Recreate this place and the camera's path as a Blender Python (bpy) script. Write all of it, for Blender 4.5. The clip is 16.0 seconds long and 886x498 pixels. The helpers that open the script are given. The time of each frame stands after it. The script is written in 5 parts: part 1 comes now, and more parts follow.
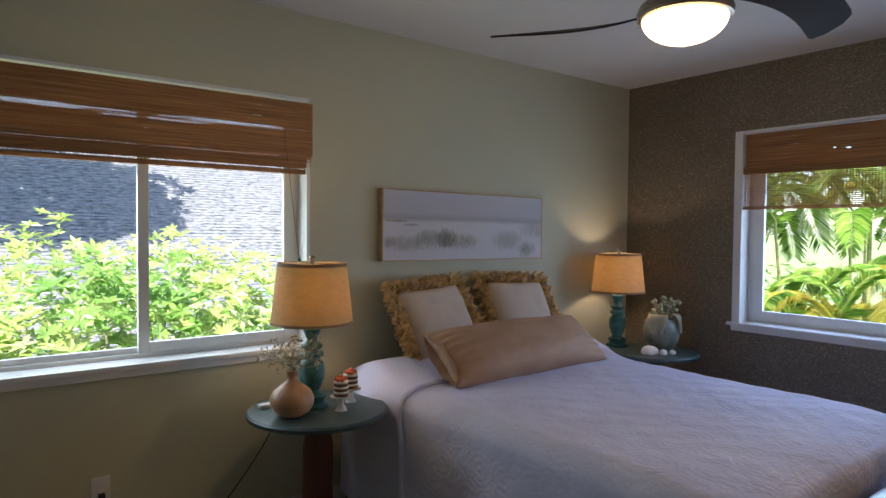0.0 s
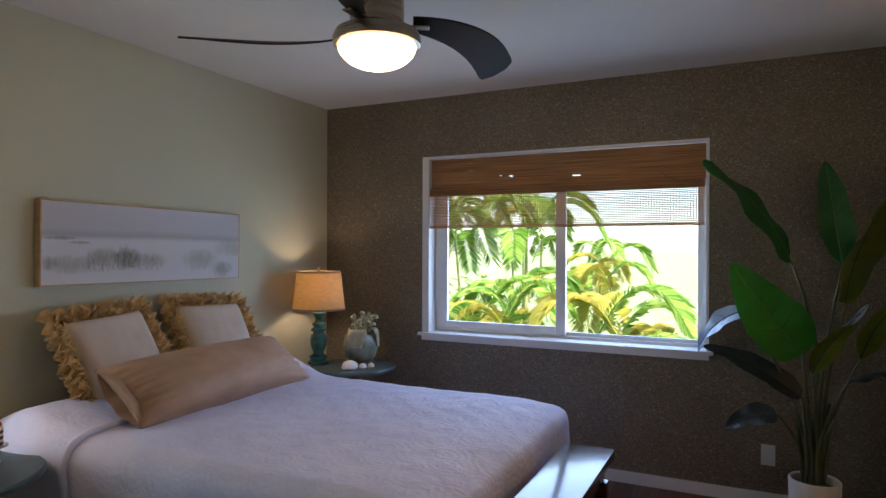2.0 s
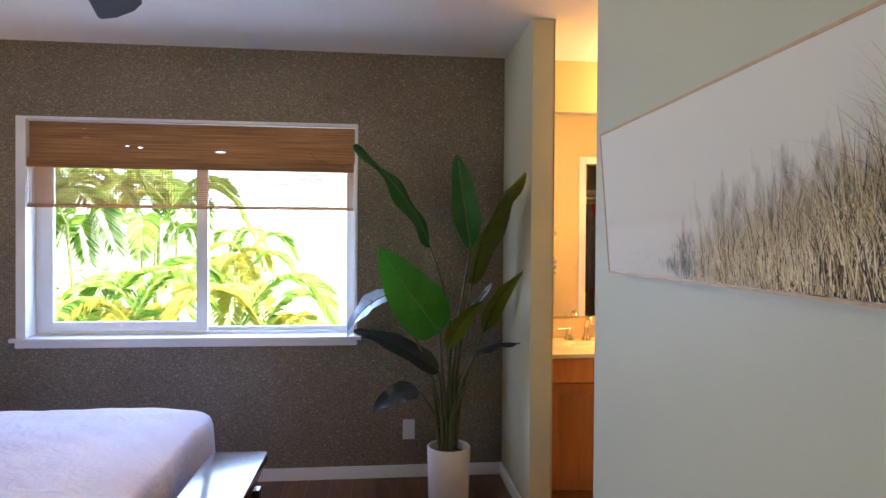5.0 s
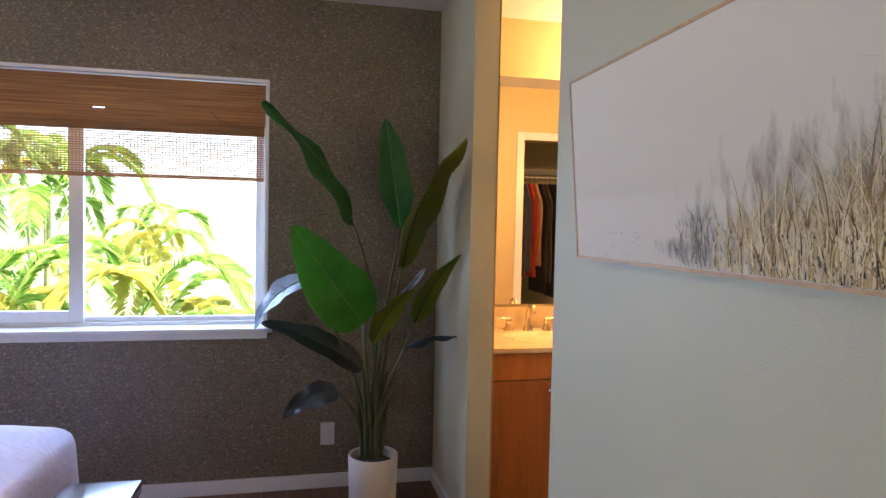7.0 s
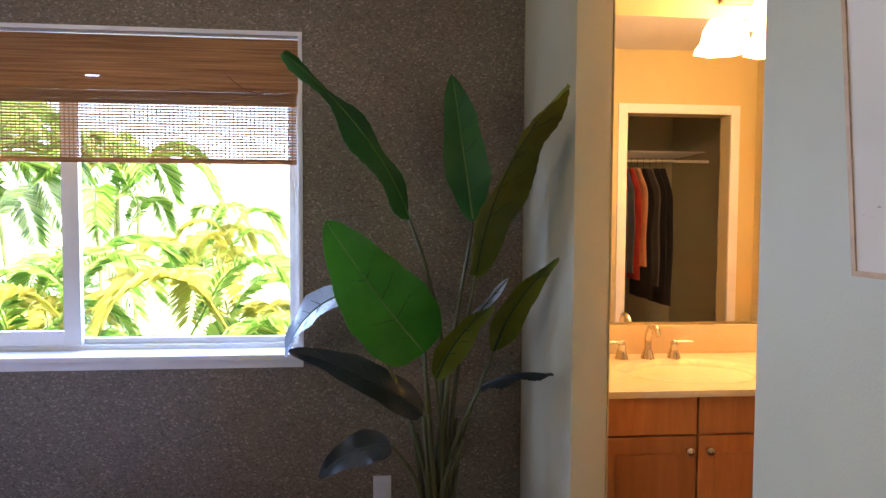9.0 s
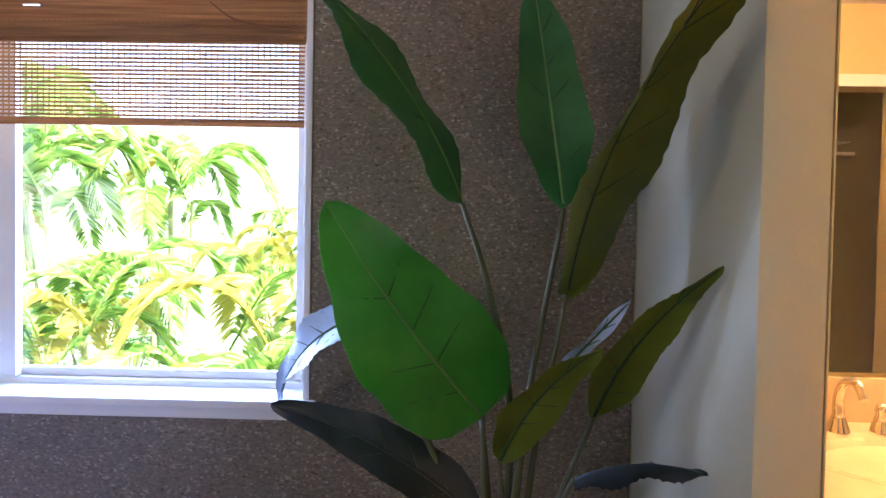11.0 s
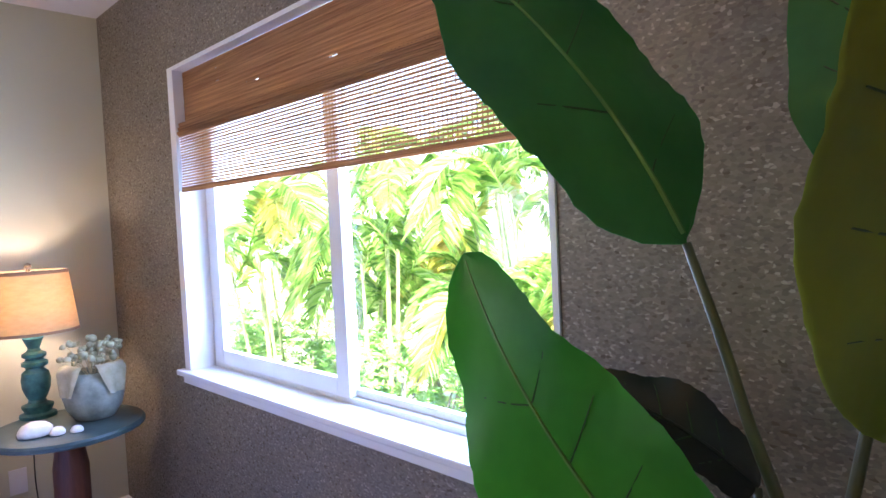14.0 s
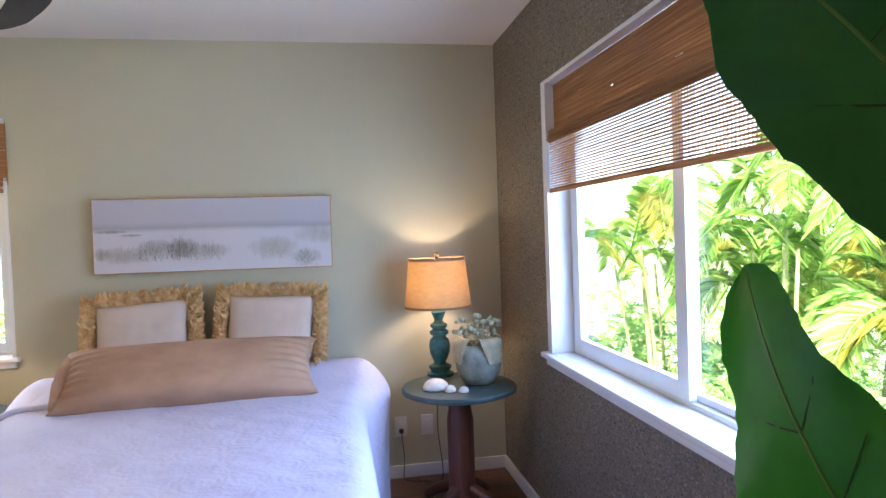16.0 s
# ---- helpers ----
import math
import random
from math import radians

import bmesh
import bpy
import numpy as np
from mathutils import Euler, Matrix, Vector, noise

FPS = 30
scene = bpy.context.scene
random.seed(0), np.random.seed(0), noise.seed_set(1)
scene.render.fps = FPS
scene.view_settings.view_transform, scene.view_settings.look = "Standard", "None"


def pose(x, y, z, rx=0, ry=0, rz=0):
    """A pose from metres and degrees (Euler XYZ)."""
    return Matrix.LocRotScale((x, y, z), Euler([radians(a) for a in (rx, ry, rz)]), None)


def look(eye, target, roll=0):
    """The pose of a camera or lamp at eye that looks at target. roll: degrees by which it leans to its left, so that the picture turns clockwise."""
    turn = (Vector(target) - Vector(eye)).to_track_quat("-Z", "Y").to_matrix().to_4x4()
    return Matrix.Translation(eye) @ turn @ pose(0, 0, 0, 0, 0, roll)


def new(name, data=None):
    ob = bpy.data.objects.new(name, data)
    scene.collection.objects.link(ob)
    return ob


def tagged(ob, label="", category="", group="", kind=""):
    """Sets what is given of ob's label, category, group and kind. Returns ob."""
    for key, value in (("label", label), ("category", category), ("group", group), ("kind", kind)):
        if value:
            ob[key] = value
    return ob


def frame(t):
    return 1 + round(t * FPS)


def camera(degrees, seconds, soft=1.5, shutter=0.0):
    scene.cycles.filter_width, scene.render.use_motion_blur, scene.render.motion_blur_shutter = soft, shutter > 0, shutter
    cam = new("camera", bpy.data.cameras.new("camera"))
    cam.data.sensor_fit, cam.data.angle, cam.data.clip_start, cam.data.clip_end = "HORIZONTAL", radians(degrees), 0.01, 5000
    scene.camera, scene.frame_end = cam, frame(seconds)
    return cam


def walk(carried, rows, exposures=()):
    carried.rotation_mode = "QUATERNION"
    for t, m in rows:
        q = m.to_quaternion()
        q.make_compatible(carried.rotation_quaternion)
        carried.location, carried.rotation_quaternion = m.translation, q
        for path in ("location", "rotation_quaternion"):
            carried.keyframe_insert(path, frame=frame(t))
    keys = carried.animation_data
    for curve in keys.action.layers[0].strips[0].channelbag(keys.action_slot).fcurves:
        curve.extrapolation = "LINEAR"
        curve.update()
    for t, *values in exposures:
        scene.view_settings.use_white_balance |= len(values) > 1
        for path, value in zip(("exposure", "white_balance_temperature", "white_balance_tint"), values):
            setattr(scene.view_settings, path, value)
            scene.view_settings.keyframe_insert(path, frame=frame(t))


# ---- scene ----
cam = camera(70.1, 16.0)
METRES, EYE, TILT, LEAN, TURN = 3.3, 1.5, 0.0, 0.0, -40.1
EXPOSURES = [(0, 1.75, 6400, 20), (1.5, 1.72, 6400, 21), (2.5, 2.3, 6400, 22), (3.5, 3.0, 6400, 26), (5, 2.92, 6400, 26), (7.5, 2.85, 6400, 29), (9, 2.9, 6400, 29), (11.5, 3.28, 5750, 34), (13, 3.5, 5700, 35), (14, 3.4, 5750, 32), (15, 3.16, 5950, 28), (16, 2.96, 6050, 24)]
PATH = [
    (0, (0.162, 0.113, 1.392), (1.38, 1.699, 1.332), 0.5),
    (0.5, (0.169, 0.12, 1.389), (1.503, 1.61, 1.355), 0.6),
    (1, (0.183, 0.128, 1.393), (1.685, 1.448, 1.374), 0.5),
    (1.5, (0.195, 0.134, 1.393), (1.867, 1.232, 1.39), 0.4),
    (2, (0.211, 0.143, 1.394), (2.01, 1.016, 1.395), 0.2),
    (2.5, (0.225, 0.151, 1.396), (2.113, 0.811, 1.398), -0),
    (3, (0.25, 0.167, 1.383), (2.192, 0.644, 1.385), -0.1),
    (3.5, (0.278, 0.191, 1.372), (2.252, 0.513, 1.376), -0),
    (4, (0.349, 0.216, 1.365), (2.339, 0.413, 1.353), -0.1),
    (4.5, (0.394, 0.24, 1.361), (2.394, 0.253, 1.347), 0.2),
    (5, (0.447, 0.237, 1.362), (2.436, 0.029, 1.34), 0.4),
    (5.2, (0.479, 0.244, 1.364), (2.458, -0.042, 1.346), 0.5),
    (7.3, (1.006, 0.168, 1.341), (2.957, -0.268, 1.264), 1.2),
    (7.5, (1.097, 0.158, 1.339), (3.049, -0.268, 1.257), 1.1),
    (8, (1.283, 0.142, 1.342), (3.242, -0.252, 1.258), 0.6),
    (8.5, (1.487, 0.09, 1.336), (3.461, -0.216, 1.251), 0.6),
    (9, (1.66, 0.038, 1.331), (3.65, -0.145, 1.24), 0.3),
    (9.2, (1.739, 0.018, 1.327), (3.731, -0.129, 1.227), 0.3),
    (11.5, (2.6074, -0.0753, 1.261), (4.6, 0.0884, 1.2312), 1.26),
    (12, (2.7385, -0.1554, 1.2588), (4.7035, 0.2114, 1.2215), 1.02),
    (12.5, (2.8375, -0.2474, 1.2915), (4.7357, 0.3773, 1.21), 0.27),
    (13, (2.9041, -0.3096, 1.3016), (4.6813, 0.6043, 1.2184), -0.61),
    (13.5, (2.9747, -0.3508, 1.3357), (4.5993, 0.8121, 1.2419), -1.72),
    (14, (3.0512, -0.3794, 1.3731), (4.4612, 1.0369, 1.2862), -2.65),
    (14.5, (3.1087, -0.403, 1.3725), (4.2391, 1.2448, 1.3074), -2.64),
    (15, (3.1388, -0.4572, 1.3714), (3.9642, 1.3647, 1.3244), -2.56),
    (15.5, (3.1439, -0.4995, 1.3813), (3.7073, 1.4184, 1.331), -2.2),
    (16, (3.148, -0.5378, 1.3862), (3.4934, 1.431, 1.3292), -2.05),
]
walk(cam, [(t, look(eye, target, roll)) for t, eye, target, roll in PATH], EXPOSURES)

# world, sun, large lights
EAST, NORTH, SOUTH, WEST, TOP = 4.10, 3.0, -0.5, -1.6, 2.44
world = bpy.data.worlds.new("world")
scene.world = world
world.use_nodes = True
sky = world.node_tree.nodes.new("ShaderNodeTexSky")
sky.sky_type, sky.sun_disc = "NISHITA", False
sky.sun_elevation, sky.sun_rotation = radians(61), radians(-130)
world.node_tree.links.new(sky.outputs[0], world.node_tree.nodes["Background"].inputs[0])
world.node_tree.nodes["Background"].inputs[1].default_value = 0.15


def lamp(name, kind, m, power, color=(1, 1, 1), **more):
    data = bpy.data.lights.new(name, kind)
    data.energy, data.color = power, color
    for key, value in more.items():
        if key == "size":
            data.size = value
        elif key == "size_y":
            data.shape, data.size_y = "RECTANGLE", value
        elif key == "angle":
            data.angle = value
        elif key == "radius":
            data.shadow_soft_size = value
    ob = new(name, data)
    ob.matrix_world = m
    return ob


lamp("sun", "SUN", look((-6, -5, 14), (0, 0, 0)), 5.0, (1, 0.95, 0.86), angle=radians(0.5))
lamp("skylight_east", "AREA", look((4.26, 1.27, 1.32), (2.0, 1.2, 1.2)), 6.5, (0.45, 0.64, 1.0), size=1.75, size_y=0.85)
lamp("skylight_north", "AREA", look((0.8, 3.19, 1.25), (0.8, 1.0, 1.0)), 3.5, (0.86, 0.95, 0.90), size=1.35, size_y=0.75)
lamp("fan_bulb", "POINT", pose(2.165, 1.36, 2.085), 1.0, (1, 0.74, 0.48), radius=0.06)
lamp("bedside_bulb", "POINT", pose(1.375, 2.62, 1.11), 0.55, (1, 0.72, 0.42), radius=0.03)
lamp("corner_bulb", "POINT", pose(3.69, 2.765, 1.13), 1.1, (1, 0.76, 0.50), radius=0.03)
lamp("vanity_bulb", "POINT", pose(3.90, -1.41, 2.12), 1.6, (1, 0.62, 0.26), radius=0.05)
lamp("vanity_bulb", "POINT", pose(3.90, -1.64, 2.12), 1.6, (1, 0.62, 0.26), radius=0.05)


# materials
def nodes_of(name):
    m = bpy.data.materials.new(name)
    m.use_nodes = True
    t = m.node_tree
    return m, t, t.nodes["Principled BSDF"]


def put(t, kind, **values):
    n = t.nodes.new(kind)
    for key, value in values.items():
        n.inputs[key.replace("_", " ")].default_value = value
    return n


def coords(t, scale=(1, 1, 1)):
    c = t.nodes.new("ShaderNodeTexCoord")
    m = t.nodes.new("ShaderNodeMapping")
    m.inputs["Scale"].default_value = scale
    t.links.new(c.outputs["Object"], m.inputs["Vector"])
    return m.outputs[0]


def ramp(t, source, stops):
    r = t.nodes.new("ShaderNodeValToRGB")
    while len(r.color_ramp.elements) < len(stops):
        r.color_ramp.elements.new(0.5)
    for e, (at, color) in zip(r.color_ramp.elements, stops):
        e.position, e.color = at, (*color, 1)
    t.links.new(source, r.inputs[0])
    return r.outputs[0]


def bumped(t, p, source, strength=0.2, distance=0.01):
    b = t.nodes.new("ShaderNodeBump")
    b.inputs["Strength"].default_value, b.inputs["Distance"].default_value = strength, distance
    t.links.new(source, b.inputs["Height"])
    t.links.new(b.outputs[0], p.inputs["Normal"])


def surface(name, a, b, rough=0.6, scale=(6, 6, 6), metal=0.0, bump=0.15, fine=120, distance=0.002, spec=0.5, detail=4, low=0.35, high=0.65, trans=0.0):
    """A paint, wood or cloth: two colours mixed by a broad noise, and relief by a fine one."""
    m, t, p = nodes_of(name)
    at = coords(t, scale)
    n = put(t, "ShaderNodeTexNoise", Scale=1.0, Detail=detail, Roughness=0.6)
    t.links.new(at, n.inputs["Vector"])
    t.links.new(ramp(t, n.outputs[0], [(low, a), (high, b)]), p.inputs["Base Color"])
    f = put(t, "ShaderNodeTexNoise", Scale=fine, Detail=3.0)
    t.links.new(coords(t), f.inputs["Vector"])
    bumped(t, p, f.outputs[0], bump, distance)
    r = t.nodes.new("ShaderNodeMapRange")
    r.inputs["To Min"].default_value, r.inputs["To Max"].default_value = max(rough - 0.08, 0.03), min(rough + 0.08, 1)
    t.links.new(n.outputs[0], r.inputs[0])
    t.links.new(r.outputs[0], p.inputs["Roughness"])
    p.inputs["Metallic"].default_value = metal
    p.inputs["Specular IOR Level"].default_value = spec
    if trans:
        mix = t.nodes.new("ShaderNodeMixShader")
        tr = t.nodes.new("ShaderNodeBsdfTranslucent")
        t.links.new(ramp(t, n.outputs[0], [(low, a), (high, b)]), tr.inputs[0])
        mix.inputs[0].default_value = trans
        t.links.new(p.outputs[0], mix.inputs[1])
        t.links.new(tr.outputs[0], mix.inputs[2])
        t.links.new(mix.outputs[0], t.nodes["Material Output"].inputs[0])
    return m


def wallpaper():
    """Brown mica chips pressed on paper."""
    m, t, p = nodes_of("mica_wallpaper")
    v = put(t, "ShaderNodeTexVoronoi", Scale=190.0, Randomness=1.0)
    t.links.new(coords(t, (0.6, 0.6, 1)), v.inputs["Vector"])
    hue = t.nodes.new("ShaderNodeSeparateColor")
    t.links.new(v.outputs["Color"], hue.inputs[0])
    base = ramp(t, hue.outputs[0], [(0.0, (0.145, 0.118, 0.082)), (0.5, (0.205, 0.170, 0.118)), (0.90, (0.245, 0.205, 0.15)), (0.98, (0.40, 0.35, 0.27))])
    n = put(t, "ShaderNodeTexNoise", Scale=2.2, Detail=3.0)
    t.links.new(coords(t), n.inputs["Vector"])
    mix = t.nodes.new("ShaderNodeMix")
    mix.data_type, mix.blend_type = "RGBA", "MULTIPLY"
    mix.inputs[0].default_value = 0.5
    t.links.new(base, mix.inputs["A"])
    t.links.new(ramp(t, n.outputs[0], [(0.35, (0.7, 0.7, 0.7)), (0.65, (1, 1, 1))]), mix.inputs["B"])
    t.links.new(mix.outputs["Result"], p.inputs["Base Color"])
    t.links.new(ramp(t, hue.outputs[1], [(0.0, (0.25, 0.25, 0.25)), (0.25, (0.42, 0.42, 0.42)), (1, (0.6, 0.6, 0.6))]), p.inputs["Roughness"])
    p.inputs["Metallic"].default_value = 0.1
    bumped(t, p, hue.outputs[2], 0.55, 0.0015)
    return m


def wood(name, a, b, rough=0.35, along="x", grain=14):
    m, t, p = nodes_of(name)
    s = {"x": (0.9, grain, grain), "y": (grain, 0.9, grain), "z": (grain, grain, 0.9)}[along]
    n = put(t, "ShaderNodeTexNoise", Scale=1.6, Detail=8.0, Roughness=0.65, Distortion=1.2)
    o = t.nodes.new("ShaderNodeObjectInfo")
    add = t.nodes.new("ShaderNodeVectorMath")
    mul = t.nodes.new("ShaderNodeMath")
    mul.operation = "MULTIPLY"
    mul.inputs[1].default_value = 37.0
    t.links.new(o.outputs["Random"], mul.inputs[0])
    t.links.new(coords(t, s), add.inputs[0])
    t.links.new(mul.outputs[0], add.inputs[1])
    t.links.new(add.outputs[0], n.inputs["Vector"])
    shade = t.nodes.new("ShaderNodeHueSaturation")
    r = t.nodes.new("ShaderNodeMapRange")
    r.inputs["To Min"].default_value, r.inputs["To Max"].default_value = 0.75, 1.25
    t.links.new(o.outputs["Random"], r.inputs[0])
    t.links.new(r.outputs[0], shade.inputs["Value"])
    t.links.new(ramp(t, n.outputs[0], [(0.3, a), (0.7, b)]), shade.inputs["Color"])
    t.links.new(shade.outputs[0], p.inputs["Base Color"])
    p.inputs["Roughness"].default_value = rough
    bumped(t, p, n.outputs[0], 0.12, 0.002)
    return m


def glass(name="window_glass"):
    m, t, p = nodes_of(name)
    g = t.nodes.new("ShaderNodeBsdfGlossy")
    g.inputs["Roughness"].default_value = 0.0
    tr = t.nodes.new("ShaderNodeBsdfTransparent")
    tr.inputs[0].default_value = (0.93, 0.97, 0.95, 1)
    mix = t.nodes.new("ShaderNodeMixShader")
    fr = t.nodes.new("ShaderNodeLayerWeight")
    fr.inputs[0].default_value = 0.5
    pw = t.nodes.new("ShaderNodeMath")
    pw.operation = "POWER"
    pw.inputs[1].default_value = 4.0
    sc = t.nodes.new("ShaderNodeMapRange")
    sc.inputs["To Min"].default_value, sc.inputs["To Max"].default_value = 0.02, 0.35
    t.links.new(fr.outputs["Facing"], pw.inputs[0])
    t.links.new(pw.outputs[0], sc.inputs[0])
    t.links.new(sc.outputs[0], mix.inputs[0])
    t.links.new(tr.outputs[0], mix.inputs[1])
    t.links.new(g.outputs[0], mix.inputs[2])
    t.links.new(mix.outputs[0], t.nodes["Material Output"].inputs[0])
    return m


def glow(name, color, strength):
    m, t, p = nodes_of(name)
    p.inputs["Base Color"].default_value = (*color, 1)
    p.inputs["Emission Color"].default_value = (*color, 1)
    p.inputs["Emission Strength"].default_value = strength
    return m


def quilt():
    """White matelasse: embossed scrolls and fine ribs in a faintly lavender cotton."""
    m, t, p = nodes_of("white_coverlet")
    n = put(t, "ShaderNodeTexNoise", Scale=5.0, Detail=3.0)
    t.links.new(coords(t), n.inputs["Vector"])
    warp = t.nodes.new("ShaderNodeVectorMath")
    warp.operation = "MULTIPLY_ADD"
    warp.inputs[1].default_value = (0.10, 0.10, 0.10)
    c = coords(t, (7, 7, 7))
    t.links.new(n.outputs["Color"], warp.inputs[0])
    t.links.new(c, warp.inputs[2])
    v = put(t, "ShaderNodeTexVoronoi", Randomness=0.85, Scale=1.0)
    t.links.new(warp.outputs[0], v.inputs["Vector"])

    def op(kind, a, b):
        q = t.nodes.new("ShaderNodeMath")
        q.operation = kind
        for i, x in enumerate((a, b)):
            if isinstance(x, (int, float)):
                q.inputs[i].default_value = x
            elif x is not None:
                t.links.new(x, q.inputs[i])
        return q.outputs[0]

    rings = op("SINE", op("MULTIPLY", v.outputs["Distance"], 34.0), 0.0)
    f = put(t, "ShaderNodeTexNoise", Scale=70.0, Detail=2.0)
    t.links.new(coords(t), f.inputs["Vector"])
    big = put(t, "ShaderNodeTexNoise", Scale=9.0, Detail=2.0)
    t.links.new(coords(t), big.inputs["Vector"])
    h = op("ADD", op("MULTIPLY", rings, 0.16), op("ADD", op("MULTIPLY", f.outputs[0], 1.2), op("MULTIPLY", big.outputs[0], 5.0)))
    t.links.new(ramp(t, n.outputs[0], [(0.35, (0.60, 0.61, 0.80)), (0.65, (0.66, 0.67, 0.85))]), p.inputs["Base Color"])
    p.inputs["Roughness"].default_value = 0.75
    bumped(t, p, h, 0.55, 0.004)
    return m


SAGE = surface("sage_wall_paint", (0.50, 0.495, 0.365), (0.53, 0.525, 0.395), 0.55, (0.8,) * 3, bump=0.25, fine=220)
MICA = wallpaper()
CEIL = surface("ceiling_paint", (0.66, 0.64, 0.62), (0.70, 0.68, 0.66), 0.85, (1,) * 3, bump=0.25, fine=160)
WHITE = surface("white_trim_paint", (0.74, 0.75, 0.76), (0.80, 0.81, 0.82), 0.32, (3,) * 3, bump=0.05, fine=60)
VINYL = surface("window_vinyl", (0.70, 0.71, 0.70), (0.76, 0.77, 0.76), 0.38, (4,) * 3, bump=0.04, fine=60)
YELLOW = surface("honey_wall_paint", (0.56, 0.47, 0.22), (0.60, 0.51, 0.25), 0.55, (0.8,) * 3, bump=0.25, fine=220)
PLANK = wood("floor_wood", (0.07, 0.028, 0.014), (0.20, 0.085, 0.042), 0.30, "x", 12)
GLASS = glass()
BAMBOO = surface("bamboo", (0.36, 0.165, 0.065), (0.70, 0.40, 0.18), 0.5, (2.2, 2.2, 130), bump=0.3, fine=90, detail=6, trans=0.4)
THREAD = surface("blind_thread", (0.25, 0.12, 0.06), (0.38, 0.2, 0.1), 0.8)
QUILT = quilt()
SHEET = surface("white_cotton", (0.72, 0.70, 0.70), (0.78, 0.76, 0.75), 0.8, (5,) * 3, bump=0.3, fine=14, distance=0.008)
TAUPE = surface("taupe_satin", (0.37, 0.225, 0.14), (0.49, 0.32, 0.21), 0.58, (3, 5, 5), bump=0.2, fine=9, distance=0.01, spec=0.3)
CREAM = surface("cream_linen", (0.56, 0.46, 0.38), (0.64, 0.54, 0.46), 0.8, (5,) * 3, bump=0.3, fine=200)
FRINGE = surface("straw_fringe", (0.58, 0.36, 0.14), (0.86, 0.62, 0.32), 0.75, (30,) * 3, bump=0.3, fine=160, trans=0.2)
SHADE = surface("linen_lampshade", (0.54, 0.40, 0.22), (0.60, 0.46, 0.26), 0.8, (25, 25, 60), bump=0.3, fine=300, trans=0.55)
TEAL = surface("weathered_teal_paint", (0.015, 0.085, 0.09), (0.05, 0.20, 0.19), 0.45, (22,) * 3, bump=0.4, fine=60)
TEALTOP = surface("blue_green_table_paint", (0.018, 0.045, 0.048), (0.065, 0.10, 0.096), 0.40, (9,) * 3, bump=0.3, fine=70)
REDWOOD = wood("reddish_wood", (0.05, 0.016, 0.009), (0.15, 0.05, 0.025), 0.4, "z", 16)
DARKWOOD = wood("dark_polished_wood", (0.022, 0.008, 0.006), (0.065, 0.022, 0.014), 0.15, "x", 16)
DARKWOOD.node_tree.nodes["Principled BSDF"].inputs["Coat Weight"].default_value = 0.2
DARKWOOD.node_tree.nodes["Principled BSDF"].inputs["Coat Roughness"].default_value = 0.05
MAPLE = wood("honey_maple", (0.36, 0.13, 0.035), (0.50, 0.20, 0.06), 0.35, "z", 9)
PALEWOOD = wood("pale_wood", (0.36, 0.22, 0.11), (0.52, 0.34, 0.18), 0.5, "z", 16)
BLADE = wood("dark_fan_wood", (0.008, 0.005, 0.004), (0.020, 0.013, 0.010), 0.85, "x", 16)
NICKEL = surface("brushed_nickel", (0.30, 0.25, 0.19), (0.38, 0.32, 0.25), 0.28, (4, 4, 60), metal=0.9, bump=0.05)
CHROME = surface("chrome", (0.62, 0.58, 0.50), (0.7, 0.66, 0.58), 0.12, metal=1.0, bump=0.02)
DOME = glow("lit_frosted_glass", (1, 0.70, 0.36), 2.0)
BULBGLASS = glow("lit_glass_shade", (1, 0.66, 0.30), 2.4)
POTWHITE = surface("white_ceramic", (0.64, 0.62, 0.60), (0.70, 0.68, 0.66), 0.3, bump=0.05)
GOURD = surface("tan_gourd", (0.38, 0.19, 0.09), (0.50, 0.28, 0.14), 0.35, (9,) * 3, bump=0.15, fine=40)
DRIED = surface("dried_flowers", (0.30, 0.27, 0.17), (0.50, 0.47, 0.34), 0.8, (40,) * 3)
SHELLGREEN = surface("sea_green_pottery", (0.13, 0.15, 0.12), (0.31, 0.34, 0.28), 0.45, (10,) * 3, bump=0.3, fine=50)
STONE = surface("white_shell", (0.66, 0.62, 0.56), (0.78, 0.75, 0.70), 0.5, (30,) * 3, bump=0.3)
CAKE = surface("chocolate_sponge", (0.10, 0.04, 0.02), (0.16, 0.07, 0.035), 0.8, (60,) * 3)
ICING = surface("white_icing", (0.7, 0.66, 0.6), (0.78, 0.74, 0.68), 0.5)
BERRY = surface("red_orange_fruit", (0.50, 0.08, 0.03), (0.65, 0.18, 0.06), 0.35, (60,) * 3)
BLACK = surface("black_rubber", (0.012, 0.012, 0.012), (0.02, 0.02, 0.02), 0.5)
SOIL = surface("dark_moss", (0.02, 0.018, 0.012), (0.05, 0.045, 0.03), 0.9, (60,) * 3)
PLATE = surface("white_plastic", (0.68, 0.68, 0.68), (0.72, 0.72, 0.72), 0.3, bump=0.02)
MARBLE = surface("cream_cultured_marble", (0.70, 0.58, 0.38), (0.76, 0.65, 0.45), 0.2, (5,) * 3, bump=0.02)
BANANA = surface("plastic_leaf", (0.02, 0.145, 0.038), (0.045, 0.22, 0.058), 0.36, (5,) * 3, bump=0.25, fine=30, trans=0.34)
# Brighter copy of plastic_leaf: window light on the facing leaf is in the colour.
LITLEAF = surface("lit_green_leaf", (0.04, 0.24, 0.03), (0.07, 0.33, 0.045), 0.38, (5,) * 3, bump=0.25, fine=30, trans=0.55)
